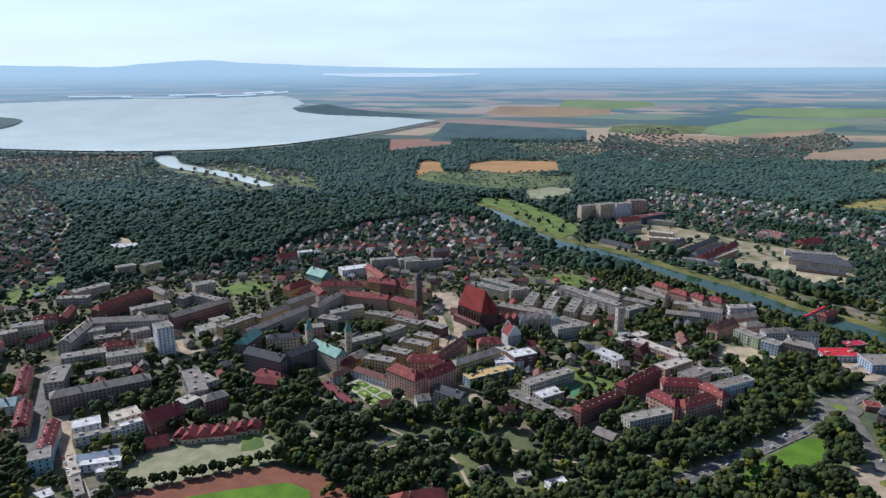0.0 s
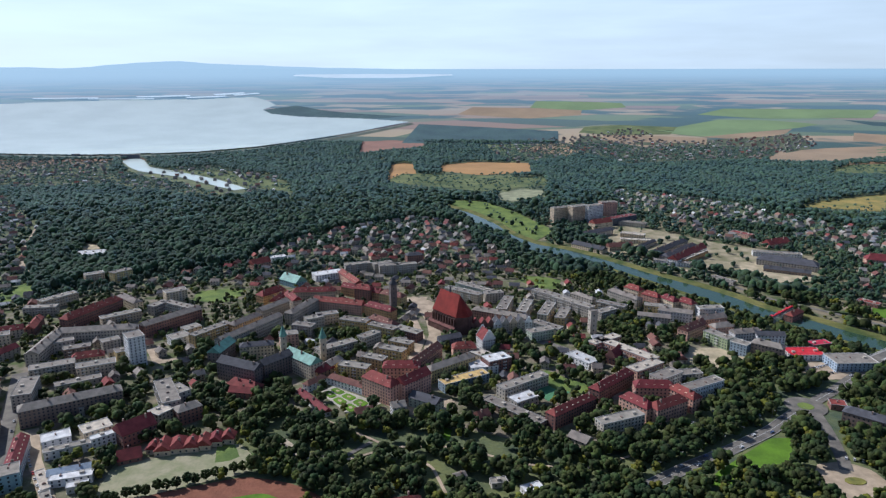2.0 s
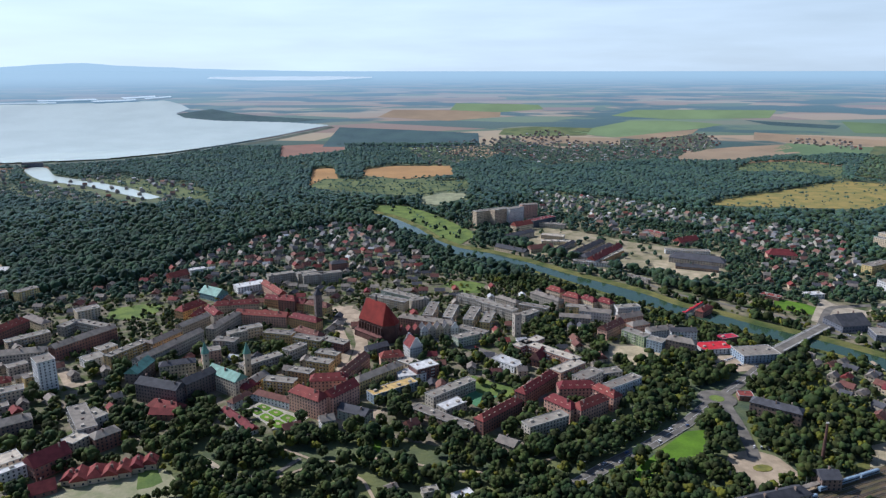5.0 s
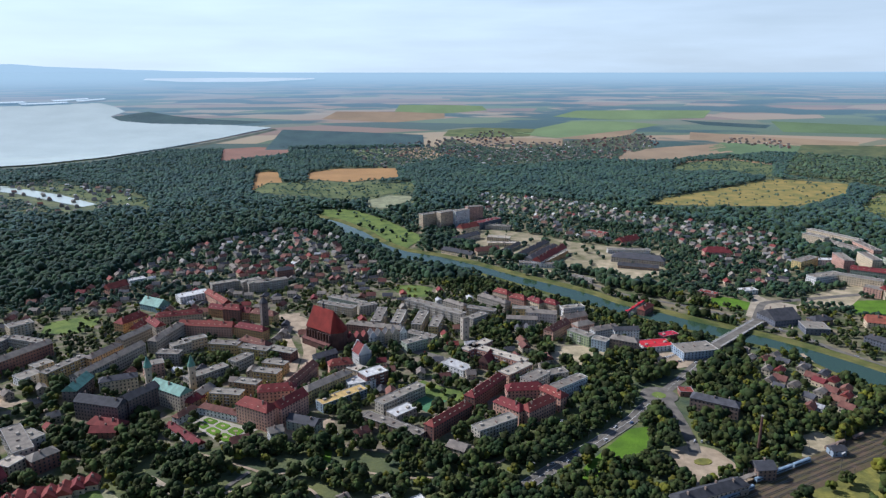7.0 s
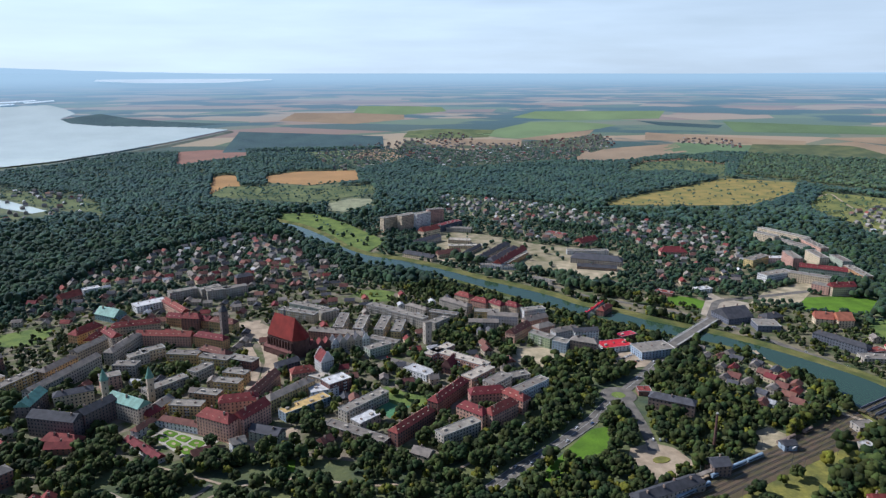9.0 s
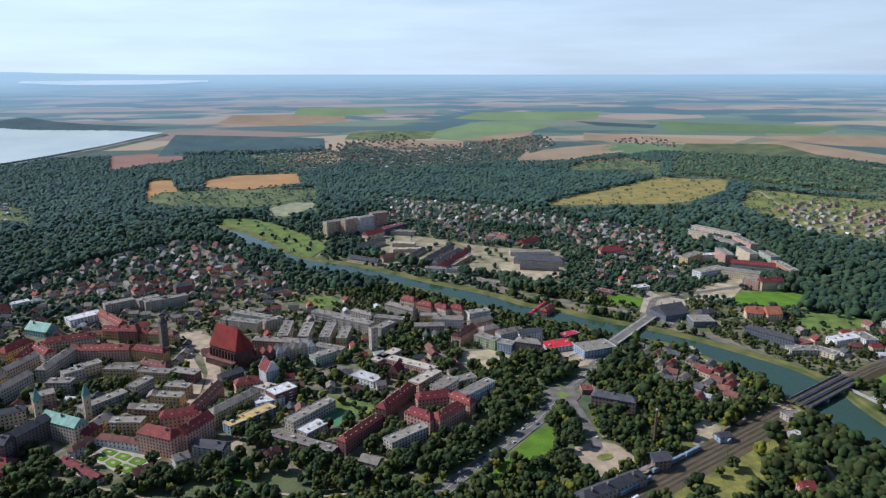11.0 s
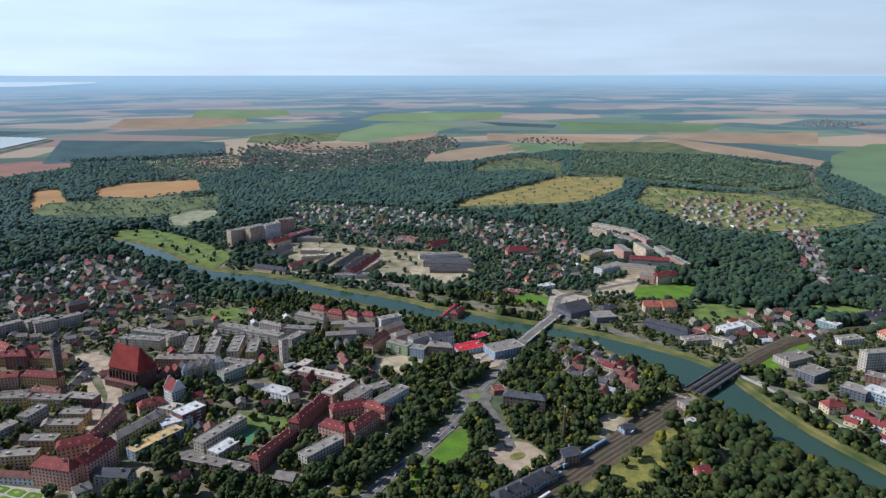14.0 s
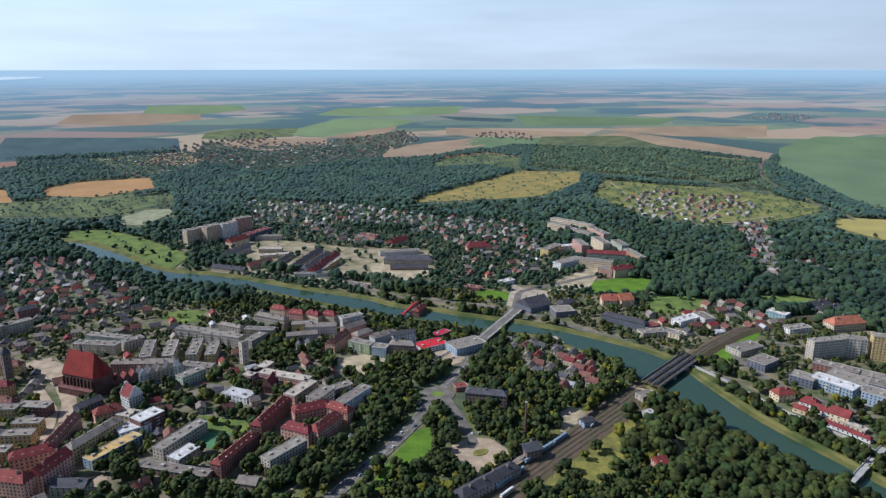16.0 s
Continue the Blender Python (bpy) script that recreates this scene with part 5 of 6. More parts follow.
def building(x, y, L, W, H, ang, wall, roof):
    rnd = random.Random(int(x * 31 + y * 17))
    FOOT.append((x, y, L, W, ang))
    style, _, tone = roof.partition("_")
    flat = style == "flat"
    tone = tone or "flat"
    low = H <= 9
    floors = max(1, int(round((H - 1.2) / 3.1)))
    if flat:
        words = f"{WALL_WORDS[wall]} {'low hall' if low else 'apartment block'} with a flat {'bright red' if tone == 'bright' else 'red' if tone == 'red' else 'yellowish' if tone == 'yellow' else 'pale' if tone in ('white', 'tan') else 'grey'} roof"
        kindname = "low_building" if low else "apartment_block" if H < 26 else "tower_block"
    else:
        words = f"{WALL_WORDS[wall]} {'house' if low else 'tenement'} with a {ROOF_WORDS[tone]} pitched roof".replace("pitched pitched", "pitched")
        kindname = "low_building" if low else "tenement"
    t = thing(kindname, x, y, 0, ang, words, "building", "town buildings")
    s = Shape()
    s.box(-L / 2, L / 2, -W / 2, W / 2, -0.2, H)
    s.box(-L / 2 - 0.12, L / 2 + 0.12, -W / 2 - 0.12, W / 2 + 0.12, -0.2, 1.0)
    if not flat:
        rise = W * (0.42 if tone in ("red", "brown", "copper", "orange") else 0.3)
        if L > 1.3 * W and rnd.random() < 0.55:
            hip = W * 0.42
        else:
            hip = 0
            s.poly([(-L / 2, -W / 2, H), (-L / 2, W / 2, H), (-L / 2, 0, H + rise * 0.96), (L / 2, -W / 2, H), (L / 2, W / 2, H), (L / 2, 0, H + rise * 0.96)], [(1, 0, 2), (3, 4, 5)])
    part("wall", s, WALLS[wall], t)
    s = Shape()
    if flat:
        s.box(-L / 2 - 0.3, L / 2 + 0.3, -W / 2 - 0.3, W / 2 + 0.3, H, H + 0.25, bottom=True)
        part("roof", s, ROOFS[tone], t)
        s = Shape()
        for a, b, c, d in ((-L / 2 - 0.3, L / 2 + 0.3, -W / 2 - 0.35, -W / 2), (-L / 2 - 0.3, L / 2 + 0.3, W / 2, W / 2 + 0.35), (-L / 2 - 0.35, -L / 2, -W / 2, W / 2), (L / 2, L / 2 + 0.35, -W / 2, W / 2)):
            s.box(a, b, c, d, H + 0.1, H + 0.75)
        part("parapet", s, TRIM if wall in ("white", "cream", "blue") else CONCRETE, t, "pale roof edge")
        n = max(1, int(L / 11))
        for i in range(n):
            s = Shape()
            cx, cy = -L / 2 + L * (i + 0.5) / n, rnd.uniform(-0.2, 0.2) * W
            if rnd.random() < 0.5:
                s.box(cx - 1.6, cx + 1.6, cy - 1.3, cy + 1.3, H + 0.25, H + 1.9)
                part("stair_head", s, WALLS["grey"], t)
            else:
                s.box(cx - 0.5, cx + 0.5, cy - 1.2, cy + 1.2, H + 0.25, H + 1.5)
                part("chimney", s, WALLS["brown"], t)
    else:
        pitched(s, L, W, H, rise, 0.55, hip)
        part("roof", s, ROOFS[tone], t)
        for i in range(max(1, int(L / 14))):
            s = Shape()
            cx = -L / 2 + L * (i + rnd.uniform(0.3, 0.7)) / max(1, int(L / 14))
            cy = rnd.choice((-0.13, 0.13)) * W
            s.box(cx - 0.5, cx + 0.5, cy - 0.9, cy + 0.9, H + rise * 0.5, H + rise + 1.3)
            part("chimney", s, WALLS["brown"], t)
        if tone in ("red", "brown") and not low and L < 90:
            for sd in (-1, 1):
                for i in range(int(L / 7)):
                    s = Shape()
                    cx, cy = -L / 2 + (i + 0.5) * 7 + rnd.uniform(-0.5, 0.5), sd * W * 0.33
                    zb = H + rise * 0.12
                    s.box(cx - 1.0, cx + 1.0, min(cy, cy - sd * 2.6), max(cy, cy - sd * 2.6), zb, zb + 1.8)
                    part("dormer", s, WALLS["cream"], t, "small pale dormer")
    s = Shape()
    windows_on(s, L, W, 1.3, floors, (H - 0.6) / floors if floors > 1 else 3.0, rnd, 3.2 if H > 9 else 4.0)
    part("glazing", s, GLASS, t, "dark window panes", kind="stuff")
    if flat and 10 < H < 26 and L > 24 and math.hypot(x, y) < 1100:
        for i in range(int(L / 12)):
            cx = -L / 2 + (i + 0.5) * 12
            for f in range(1, floors):
                slab = part("balcony", BALCONY, None, t)
                slab.location = (cx, -W / 2, 0.9 + f * (H - 0.6) / floors)
                part("railing", RAILING, None, slab, "pale solid railing")
    return t


for row in BUILDINGS:
    building(*row)


def spire(s, x, y, z, r, h, n=8):
    s.poly([(x + r * math.cos(2 * math.pi * i / n), y + r * math.sin(2 * math.pi * i / n), z) for i in range(n)] + [(x, y, z + h)], [(i, (i + 1) % n, n) for i in range(n)])


def church():
    """The great brick hall church: steep red roof, buttresses, tall windows, polygonal choir."""
    x, y, ang, L, W, H, rise = 41, 766, -52, 42, 25, 22, 22
    FOOT.append((x, y, L + 24, W + 6, ang))
    t = thing("church", x, y, 0, ang, "great dark brick church with a steep red tiled roof", "church")
    l, w = L / 2, W / 2
    s = Shape()
    s.box(-l, l, -w, w, -0.2, H)
    apse = [(l, -w), (l + 5, -w * 0.5), (l + 7, 0), (l + 5, w * 0.5), (l, w)]
    s.poly([(a, b, -0.2) for a, b in apse] + [(a, b, H) for a, b in apse], [(i, i + 1, 6 + i, 5 + i) for i in range(4)])
    s.poly([(-l, -w, H), (-l, w, H), (-l, 0, H + rise * 0.98), (-l - 0.8, -w, H), (-l - 0.8, w, H), (-l - 0.8, 0, H + rise)], [(0, 1, 2), (3, 5, 4), (0, 2, 5, 3), (1, 4, 5, 2)])
    s.box(-l - 3, l, -w - 5, w + 5, -0.2, 8)
    part("wall", s, BRICK, t)
    s = Shape()
    o = 0.8
    ap = [(l, -w - o), (l + 5.5, -w * 0.5 - o), (l + 8, 0), (l + 5.5, w * 0.5 + o), (l, w + o)]
    s.poly([(-l, -w - o, H - 0.6), (-l, w + o, H - 0.6), (-l, 0, H + rise), (l - 8, 0, H + rise)] + [(a, b, H - 0.6) for a, b in ap],
           [(0, 4, 3, 2), (1, 2, 3, 8), (4, 5, 3), (5, 6, 3), (6, 7, 3), (7, 8, 3)])
    part("roof", s, CHURCH_RED, t, "steep red tiled roof")
    for sd in (-1, 1):
        s = Shape()
        y0, y1 = sd * (w + 5.6), sd * w
        s.poly([(-l - 3.4, y0, 7.8), (l + 0.6, y0, 7.8), (l + 0.6, y1, 11), (-l - 3.4, y1, 11)], [(0, 1, 2, 3) if sd < 0 else (3, 2, 1, 0)])
        part("aisle_roof", s, ROOFS["brown"], t)
        for i in range(9):
            cx = -l + 2 + i * (L - 4) / 8
            s = Shape()
            s.box(cx - 0.7, cx + 0.7, min(sd * w, sd * (w + 2.4)), max(sd * w, sd * (w + 2.4)), 0, H - 3)
            part("buttress", s, BRICK, t)
            if i < 8:
                s = Shape()
                cc = cx + (L - 4) / 16
                ya, yb = sorted((sd * w, sd * (w + 0.12)))
                s.box(cc - 1.1, cc + 1.1, ya, yb, 11.4, H - 3.5)
                part("window", s, GLASS, t, "tall dark lancet window")
    s = Shape()
    s.tube(-4, 0, H + rise - 1, H + rise + 4, 1.0, 0.9, 8)
    spire(s, -4, 0, H + rise + 4, 1.2, 5)
    part("ridge_turret", s, ROOFS["slate"], t, "small dark ridge turret")


def tower(name, x, y, w, h, wall, label, top, ang=20, flat=False):
    FOOT.append((x, y, w + 4, w + 4, ang))
    t = thing(name, x, y, 0, ang, label, "tower")
    s = Shape()
    s.box(-w / 2, w / 2, -w / 2, w / 2, -0.2, h)
    s.box(-w / 2 - 0.4, w / 2 + 0.4, -w / 2 - 0.4, w / 2 + 0.4, h - 1.2, h - 0.6)
    part("shaft", s, wall, t)
    s = Shape()
    if flat:
        s.box(-w / 2, w / 2, -w / 2, w / 2, h, h + 0.4)
        for i in range(-2, 3):
            for a, b in ((i * w / 5, -w / 2), (i * w / 5, w / 2 - 0.5)):
                s.box(a - 0.5, a + 0.5, b, b + 0.5, h + 0.4, h + 1.6)
    else:
        spire(s, 0, 0, h, w * 0.72, top)
    part("roof", s, ROOFS["flat"] if flat else ROOFS["copper"] if top > 9 else ROOFS["slate"], t)
    for f in range(max(1, int(h / 6))):
        for sd in (0, 1):
            s = Shape()
            z = 3 + f * 6
            if sd:
                s.box(-0.6, 0.6, -w / 2 - 0.1, -w / 2, z, z + 2.2)
            else:
                s.box(-w / 2 - 0.1, -w / 2, -0.6, 0.6, z, z + 2.2)
            part("window", s, GLASS, t)


church()
tower("town_tower", -31, 835, 8, 34, WALLS["dark"], "slim dark brick town hall tower", 8)
tower("white_tower", 202, 744, 8, 27, WALLS["grey"], "square pale rendered tower of an old gate", 0, 10, True)
tower("abbey_tower", -139, 672, 6, 30, WALLS["sand"], "slender abbey tower with a green copper spire", 12)
tower("abbey_tower", -98, 668, 6, 29, WALLS["sand"], "slender abbey tower with a green copper spire", 12)

# factory chimney
t = thing("chimney_stack", 375, 440, 0, 0, "tall slim brick factory chimney", "chimney")
s = Shape()
s.tube(0, 0, 0, 34, 1.5, 0.9, 12)
part("shaft", s, BRICK, t)
s = Shape()
s.tube(0, 0, 34, 34.8, 1.15, 1.15, 12)
part("rim", s, CONCRETE, t)

# weir with its red gatehouse
def weir(ax, ay, bx, by):
    L, ang = math.hypot(bx - ax, by - ay), math.degrees(math.atan2(by - ay, bx - ax))
    t = thing("weir", ax, ay, 0, ang, "river weir with red gatehouses on white piers", "weir")
    s = Shape()
    s.box(0, L, -2.5, 2.5, 5.5, 6.3, bottom=True)
    part("walkway", s, CONCRETE, t)
    for i in range(4):
        s = Shape()
        cx = L * i / 3
        s.box(cx - 1.5, cx + 1.5, -5, 5, 0, 5.5)
        part("pier", s, CONCRETE, t, "pale concrete pier")
        s = Shape()
        s.box(cx - 1.8, cx + 1.8, -1.8, 1.8, 6.3, 8.4)
        part("gatehouse", s, WALLS["pink"], t)
        s = Shape()
        s.box(cx - 2.1, cx + 2.1, -2.1, 2.1, 8.4, 8.8, bottom=True)
        part("gatehouse_roof", s, ROOFS["bright"], t, "flat bright red roof")
    s = Shape()
    s.box(2, L - 2, -1.2, 1.2, 6.9, 8.0, bottom=True)
    part("gantry", s, ROOFS["bright"], t, "bright red gantry beam")


weir(428, 770, 476, 809)

# ---- gabled white houses by the church ----
def gabled_house(x, y, ang, w, d, h, wall, roof, label, category="house", group="gabled houses by the church"):
    t = thing("gabled_house", x, y, 0, ang, label, category, group)
    rise = w * 0.75
    s = Shape()
    s.box(-w / 2, w / 2, -d / 2, d / 2, -0.2, h)
    n = 5
    for sd in (-1, 1):
        pts = []
        for k in range(n):  # stepped gable
            pts += [(-w / 2 + w * k / (2 * n), h + rise * k / n), (-w / 2 + w * k / (2 * n), h + rise * (k + 1) / n)]
        pts += [(-px, pz) for px, pz in pts[::-1]]
        y0, y1 = sorted((sd * d / 2, sd * (d / 2 + 0.5)))
        m = len(pts)
        s.poly([(px, y0, pz) for px, pz in pts] + [(px, y1, pz) for px, pz in pts], [tuple(range(m))[::-1], tuple(range(m, 2 * m))] + [(i, (i + 1) % m, m + (i + 1) % m, m + i) for i in range(m)])
    part("wall", s, WALLS[wall], t)
    s = Shape()
    s.poly([(-w / 2 - 0.3, -d / 2, h), (-w / 2 - 0.3, d / 2, h), (0, d / 2, h + rise * 0.9), (0, -d / 2, h + rise * 0.9), (w / 2 + 0.3, -d / 2, h), (w / 2 + 0.3, d / 2, h)], [(0, 3, 2, 1), (3, 4, 5, 2)])
    part("roof", s, ROOFS[roof], t)
    s = Shape()
    windows_on(s, w, d + 1.0, 1.5, int(h / 3.2), 3.1, random.Random(1), 2.6)
    part("glazing", s, GLASS, t, "dark window panes", kind="stuff")
    FOOT.append((x, y, w + 2, d + 2, ang))


for i in range(5):
    gabled_house(92 + i * 9.2, 755 + i * 1.6, 8, 8.6, 13, 10.5, ("white", "grey", "cream", "grey", "white")[i], "slate", "narrow pale gabled house with a dark steep roof")
for i in range(4):
    gabled_house(60 + i * 8.2, 757 + i * 1.0, 8, 8, 12, 9, "brick", "red", "narrow brick gabled house with a steep red roof")
gabled_house(74, 703, 20, 15, 17, 13, "white", "red", "ornate white house with stepped gables and a steep red roof")
gabled_house(205, 662, -40, 11, 20, 8, "brick", "red", "old brick chapel with a steep red roof", "chapel", "old chapels")


# ---- houses of the outer quarters ----
def cottage(wall, roof, L, W, H, rise):
    t = thing("house", 0, 0, -1000, 0, "small detached house", "house", "houses of the outer quarters")
    s = Shape()
    s.box(-L / 2, L / 2, -W / 2, W / 2, -0.2, H)
    s.poly([(-L / 2, -W / 2, H), (-L / 2, W / 2, H), (-L / 2, 0, H + rise * 0.96), (L / 2, -W / 2, H), (L / 2, W / 2, H), (L / 2, 0, H + rise * 0.96)], [(1, 0, 2), (3, 4, 5)])
    part("wall", s, WALLS[wall], t)
    s = Shape()
    pitched(s, L, W, H, rise, 0.5, 0)
    part("roof", s, ROOFS[roof], t)
    s = Shape()
    s.box(L * 0.2, L * 0.2 + 0.9, -1.4, -0.6, H + rise * 0.4, H + rise + 0.9)
    part("chimney", s, WALLS["brown"], t)
    s = Shape()
    windows_on(s, L, W, 1.1, max(1, int(H / 3)), 2.9, random.Random(3), 3.4)
    part("glazing", s, GLASS, t, kind="stuff")
    tagged(t, f"small {WALL_WORDS[wall]} house with a {ROOF_WORDS[roof]} roof")
    return t


KINDS = [("cream", "red", 12, 9, 5.5, 3.8), ("grey", "slate", 11, 9, 5, 3.6), ("sand", "brown", 13, 10, 6, 4.2), ("grey", "grey", 12, 9, 6, 3), ("grey", "brown", 12, 10, 4.5, 4), ("cream", "slate", 14, 9, 4, 3.2), ("sand", "grey", 10, 9, 6, 4), ("white", "pale", 11, 8, 4, 2.6)]
KIND_ODDS = (0.13, 0.17, 0.15, 0.17, 0.12, 0.1, 0.1, 0.06)
FAR_ODDS = (0.06, 0.2, 0.06, 0.25, 0.05, 0.1, 0.12, 0.16)  # greyer and paler roofs in the villages
rng = np.random.RandomState(5)
spots = []
foot = np.array(FOOT)


def near_building(x, y, gap):
    dx, dy = x - foot[:, 0], y - foot[:, 1]
    c, q = np.cos(np.radians(foot[:, 4])), np.sin(np.radians(foot[:, 4]))
    return bool(np.any((np.abs(dx * c + dy * q) < foot[:, 2] / 2 + gap) & (np.abs(-dx * q + dy * c) < foot[:, 3] / 2 + gap)))


RIVER_RING = RIVER_S + RIVER_N[::-1]
OPEN = [list(n) + list(f)[::-1] for k, n, f in COVER if k not in ("town", "suburb", "works_yard", "dry_meadow", "green_meadow") and math.hypot(*n[0]) < 1300]
for ring, step in QUARTERS:
    r = np.array(ring, float)
    (x0, y0), (x1, y1) = r.min(0), r.max(0)
    turn = rng.uniform(0, 90)
    gx, gy = np.meshgrid(np.arange(x0, x1, step), np.arange(y0, y1, step))
    gx, gy = gx.ravel() + rng.uniform(-0.35, 0.35, gx.size) * step, gy.ravel() + rng.uniform(-0.35, 0.35, gy.size) * step
    ok = inside(gx, gy, ring) & (rng.rand(gx.size) < 0.8) & ~inside(gx, gy, RIVER_RING)
    for o in OPEN:
        ok &= ~inside(gx, gy, o)
    for x, y in zip(gx[ok], gy[ok]):
        if not near_building(x, y, 7):
            spots.append((math.hypot(x, y), x, y, turn + rng.choice((0, 90)) + rng.uniform(-8, 8), rng.choice(len(KINDS), p=FAR_ODDS if math.hypot(x, y) > 1500 and x < 1250 else KIND_ODDS)))
spots.sort()
masters = [cottage(*k) for k in KINDS]
used = set()
bulk = Shape()
bulk_mats = [material("far_" + n, c, 0.85, 0.15, 8, 1.0, 0.0, island=0.4) for n, c in (("walls", (0.32, 0.29, 0.25)), ("red_roofs", (0.24, 0.075, 0.06)), ("slate_roofs", (0.13, 0.13, 0.14)), ("brown_roofs", (0.19, 0.1, 0.08)), ("grey_roofs", (0.26, 0.24, 0.22)), ("pale_roofs", (0.55, 0.56, 0.56)))]
for i, (d, x, y, a, k) in enumerate(spots):
    FOOT.append((x, y, 13, 10, a))
    if i < 310:
        if k not in used:
            used.add(k)
            masters[k].matrix_world = pose(x, y, 0, 0, 0, a)
        else:
            copy_thing(masters[k], pose(x, y, 0, 0, 0, a))
        continue
    _, _, L, W, H, rise = KINDS[k]
    c, q = math.cos(radians(a)), math.sin(radians(a))
    pts = [(-L / 2, -W / 2, 0), (L / 2, -W / 2, 0), (L / 2, W / 2, 0), (-L / 2, W / 2, 0), (-L / 2, -W / 2, H), (L / 2, -W / 2, H), (L / 2, W / 2, H), (-L / 2, W / 2, H), (-L / 2, 0, H + rise), (L / 2, 0, H + rise)]
    pts = [lay(x + u * c - v * q, y + u * q + v * c, z) for u, v, z in pts]
    bulk.poly(pts, [(0, 1, 5, 4), (1, 2, 6, 9, 5), (2, 3, 7, 6), (3, 0, 4, 8, 7)], 0)
    bulk.poly(pts, [(4, 5, 9, 8), (6, 7, 8, 9)], {"red": 1, "slate": 2, "brown": 3, "grey": 4, "pale": 5}[KINDS[k][1]])
for k, m in enumerate(masters):
    if k not in used:
        for o in (*m.children_recursive, m):
            bpy.data.objects.remove(o)
tagged(new("far_houses", bulk.mesh("far_houses", *bulk_mats)), "scattered far houses with red, brown and grey roofs", "houses", kind="stuff")

# ---- trees ----
ico = bmesh.new()
bmesh.ops.create_icosphere(ico, subdivisions=1, radius=1.0)
ICO_V = np.array([v.co[:] for v in ico.verts])
ICO_F = np.array([[v.index for v in f.verts] for f in ico.faces])
ico.free()
TOP_F = ICO_F[ICO_V[ICO_F].mean(1)[:, 2] > 0.05]  # far clumps keep their tops alone
OPEN_F = ICO_F[ICO_V[ICO_F].mean(1)[:, 2] > -0.25]  # clumps without their undersides


def clumps(centres, radii, flat, seed, faces=ICO_F):
    """Many small ragged leaf clumps as one run of vertices and faces."""
    g = np.random.RandomState(seed)
    n = len(centres)
    jit = 1 + g.uniform(-0.42, 0.38, (n, len(ICO_V), 1))
    v = ICO_V[None] * jit * radii[:, None, None]
    v[:, :, 2] *= flat
    v += centres[:, None, :]
    f = faces[None] + (np.arange(n) * len(ICO_V))[:, None, None]
    return v.reshape(-1, 3), f.reshape(-1, 3)


def tri_mesh(name, v, f, mat):
    me = bpy.data.meshes.new(name)
    me.vertices.add(len(v))
    me.vertices.foreach_set("co", np.ascontiguousarray(v, np.float32).ravel())
    me.loops.add(f.size)
    me.loops.foreach_set("vertex_index", np.ascontiguousarray(f, np.int32).ravel())
    me.polygons.add(len(f))
    me.polygons.foreach_set("loop_start", np.arange(0, f.size, 3, dtype=np.int32))
    me.materials.append(mat)
    me.update(calc_edges=True)
    me.validate()
    return me


def crown_points(g, n, rad, height, base, tall):
    d = g.normal(size=(n, 3))
    d /= np.linalg.norm(d, axis=1)[:, None]
    k = g.uniform(0.55, 1.0, (n, 1)) ** 0.6
    p = d * k
    p[:, :2] *= rad * (1 - 0.25 * np.maximum(p[:, 2:3], 0)) * (0.55 if tall else 1)
    p[:, 2] = base + (p[:, 2] * 0.5 + 0.5) * (height - base)
    return p


def make_tree(seed, height, rad, tall=False, light=False):
    g = np.random.RandomState(seed)
    base = height * 0.2
    t = thing("tree", 0, 0, -1000, 0, "tall slim poplar in full leaf" if tall else "broad pale green tree in full leaf" if light else "broad dark green tree in full leaf", "tree", "park trees")
    s = Shape()
    s.tube(0, 0, -0.2, height * 0.35, 0.4, 0.28, 7)
    for i in range(5):
        a = i * 1.26 + g.uniform(0, 0.6)
        top = (math.cos(a) * rad * 0.5 * (0.4 if tall else 1), math.sin(a) * rad * 0.5 * (0.4 if tall else 1), height * g.uniform(0.5, 0.75))
        s.poly([(0.16, 0, height * 0.25), (-0.08, 0.14, height * 0.25), (-0.08, -0.14, height * 0.25), top], [(0, 1, 3), (1, 2, 3), (2, 0, 3)])
    part("trunk", s, BARK, t)
    p = crown_points(g, 80, rad, height, base, tall)
    v, f = clumps(p, g.uniform(0.55, 1.25, len(p)) * rad / 4.2, 0.85, seed)
    part("crown", tri_mesh("crown", v, f, LEAF_LIGHT if light else LEAF), None, t)
    return t


TREES = [make_tree(11, 13, 5.6), make_tree(12, 15, 6.4), make_tree(13, 11, 5.0), make_tree(14, 17, 6.8), make_tree(15, 12, 5.8), make_tree(16, 9, 4.2, light=True), make_tree(17, 18, 5.0, tall=True)]

# where trees may stand: a map of cover, 5 m to a cell
CELL = 5.0
GX0, GY0, NX, NY = -2600, 60, 1020, 620
cx, cy = np.meshgrid(GX0 + CELL * (np.arange(NX) + 0.5), GY0 + CELL * (np.arange(NY) + 0.5))
dens = np.full(cx.shape, 0.9)
for kind, near, far in COVER:
    ring = list(near) + list(far)[::-1]
    if kind in ("town", "suburb"):
        dens[inside(cx, cy, ring)] = 0.5 if kind == "town" else 0.57
for ring, step in QUARTERS:
    dens[inside(cx, cy, ring)] = 0.59
for kind, near, far in COVER:
    ring = list(near) + list(far)[::-1]
    if kind not in ("town", "suburb"):
        dens[inside(cx, cy, ring)] = {"lawn": 0.06, "meadow": 0.2, "heath": 0.62, "dry_meadow": 0.05, "green_meadow": 0.16, "scrub": 0.12, "sand": 0.01, "works_yard": 0.03, "wood_strip": 0.9, "village_green": 0.59}.get(kind, 0.0)


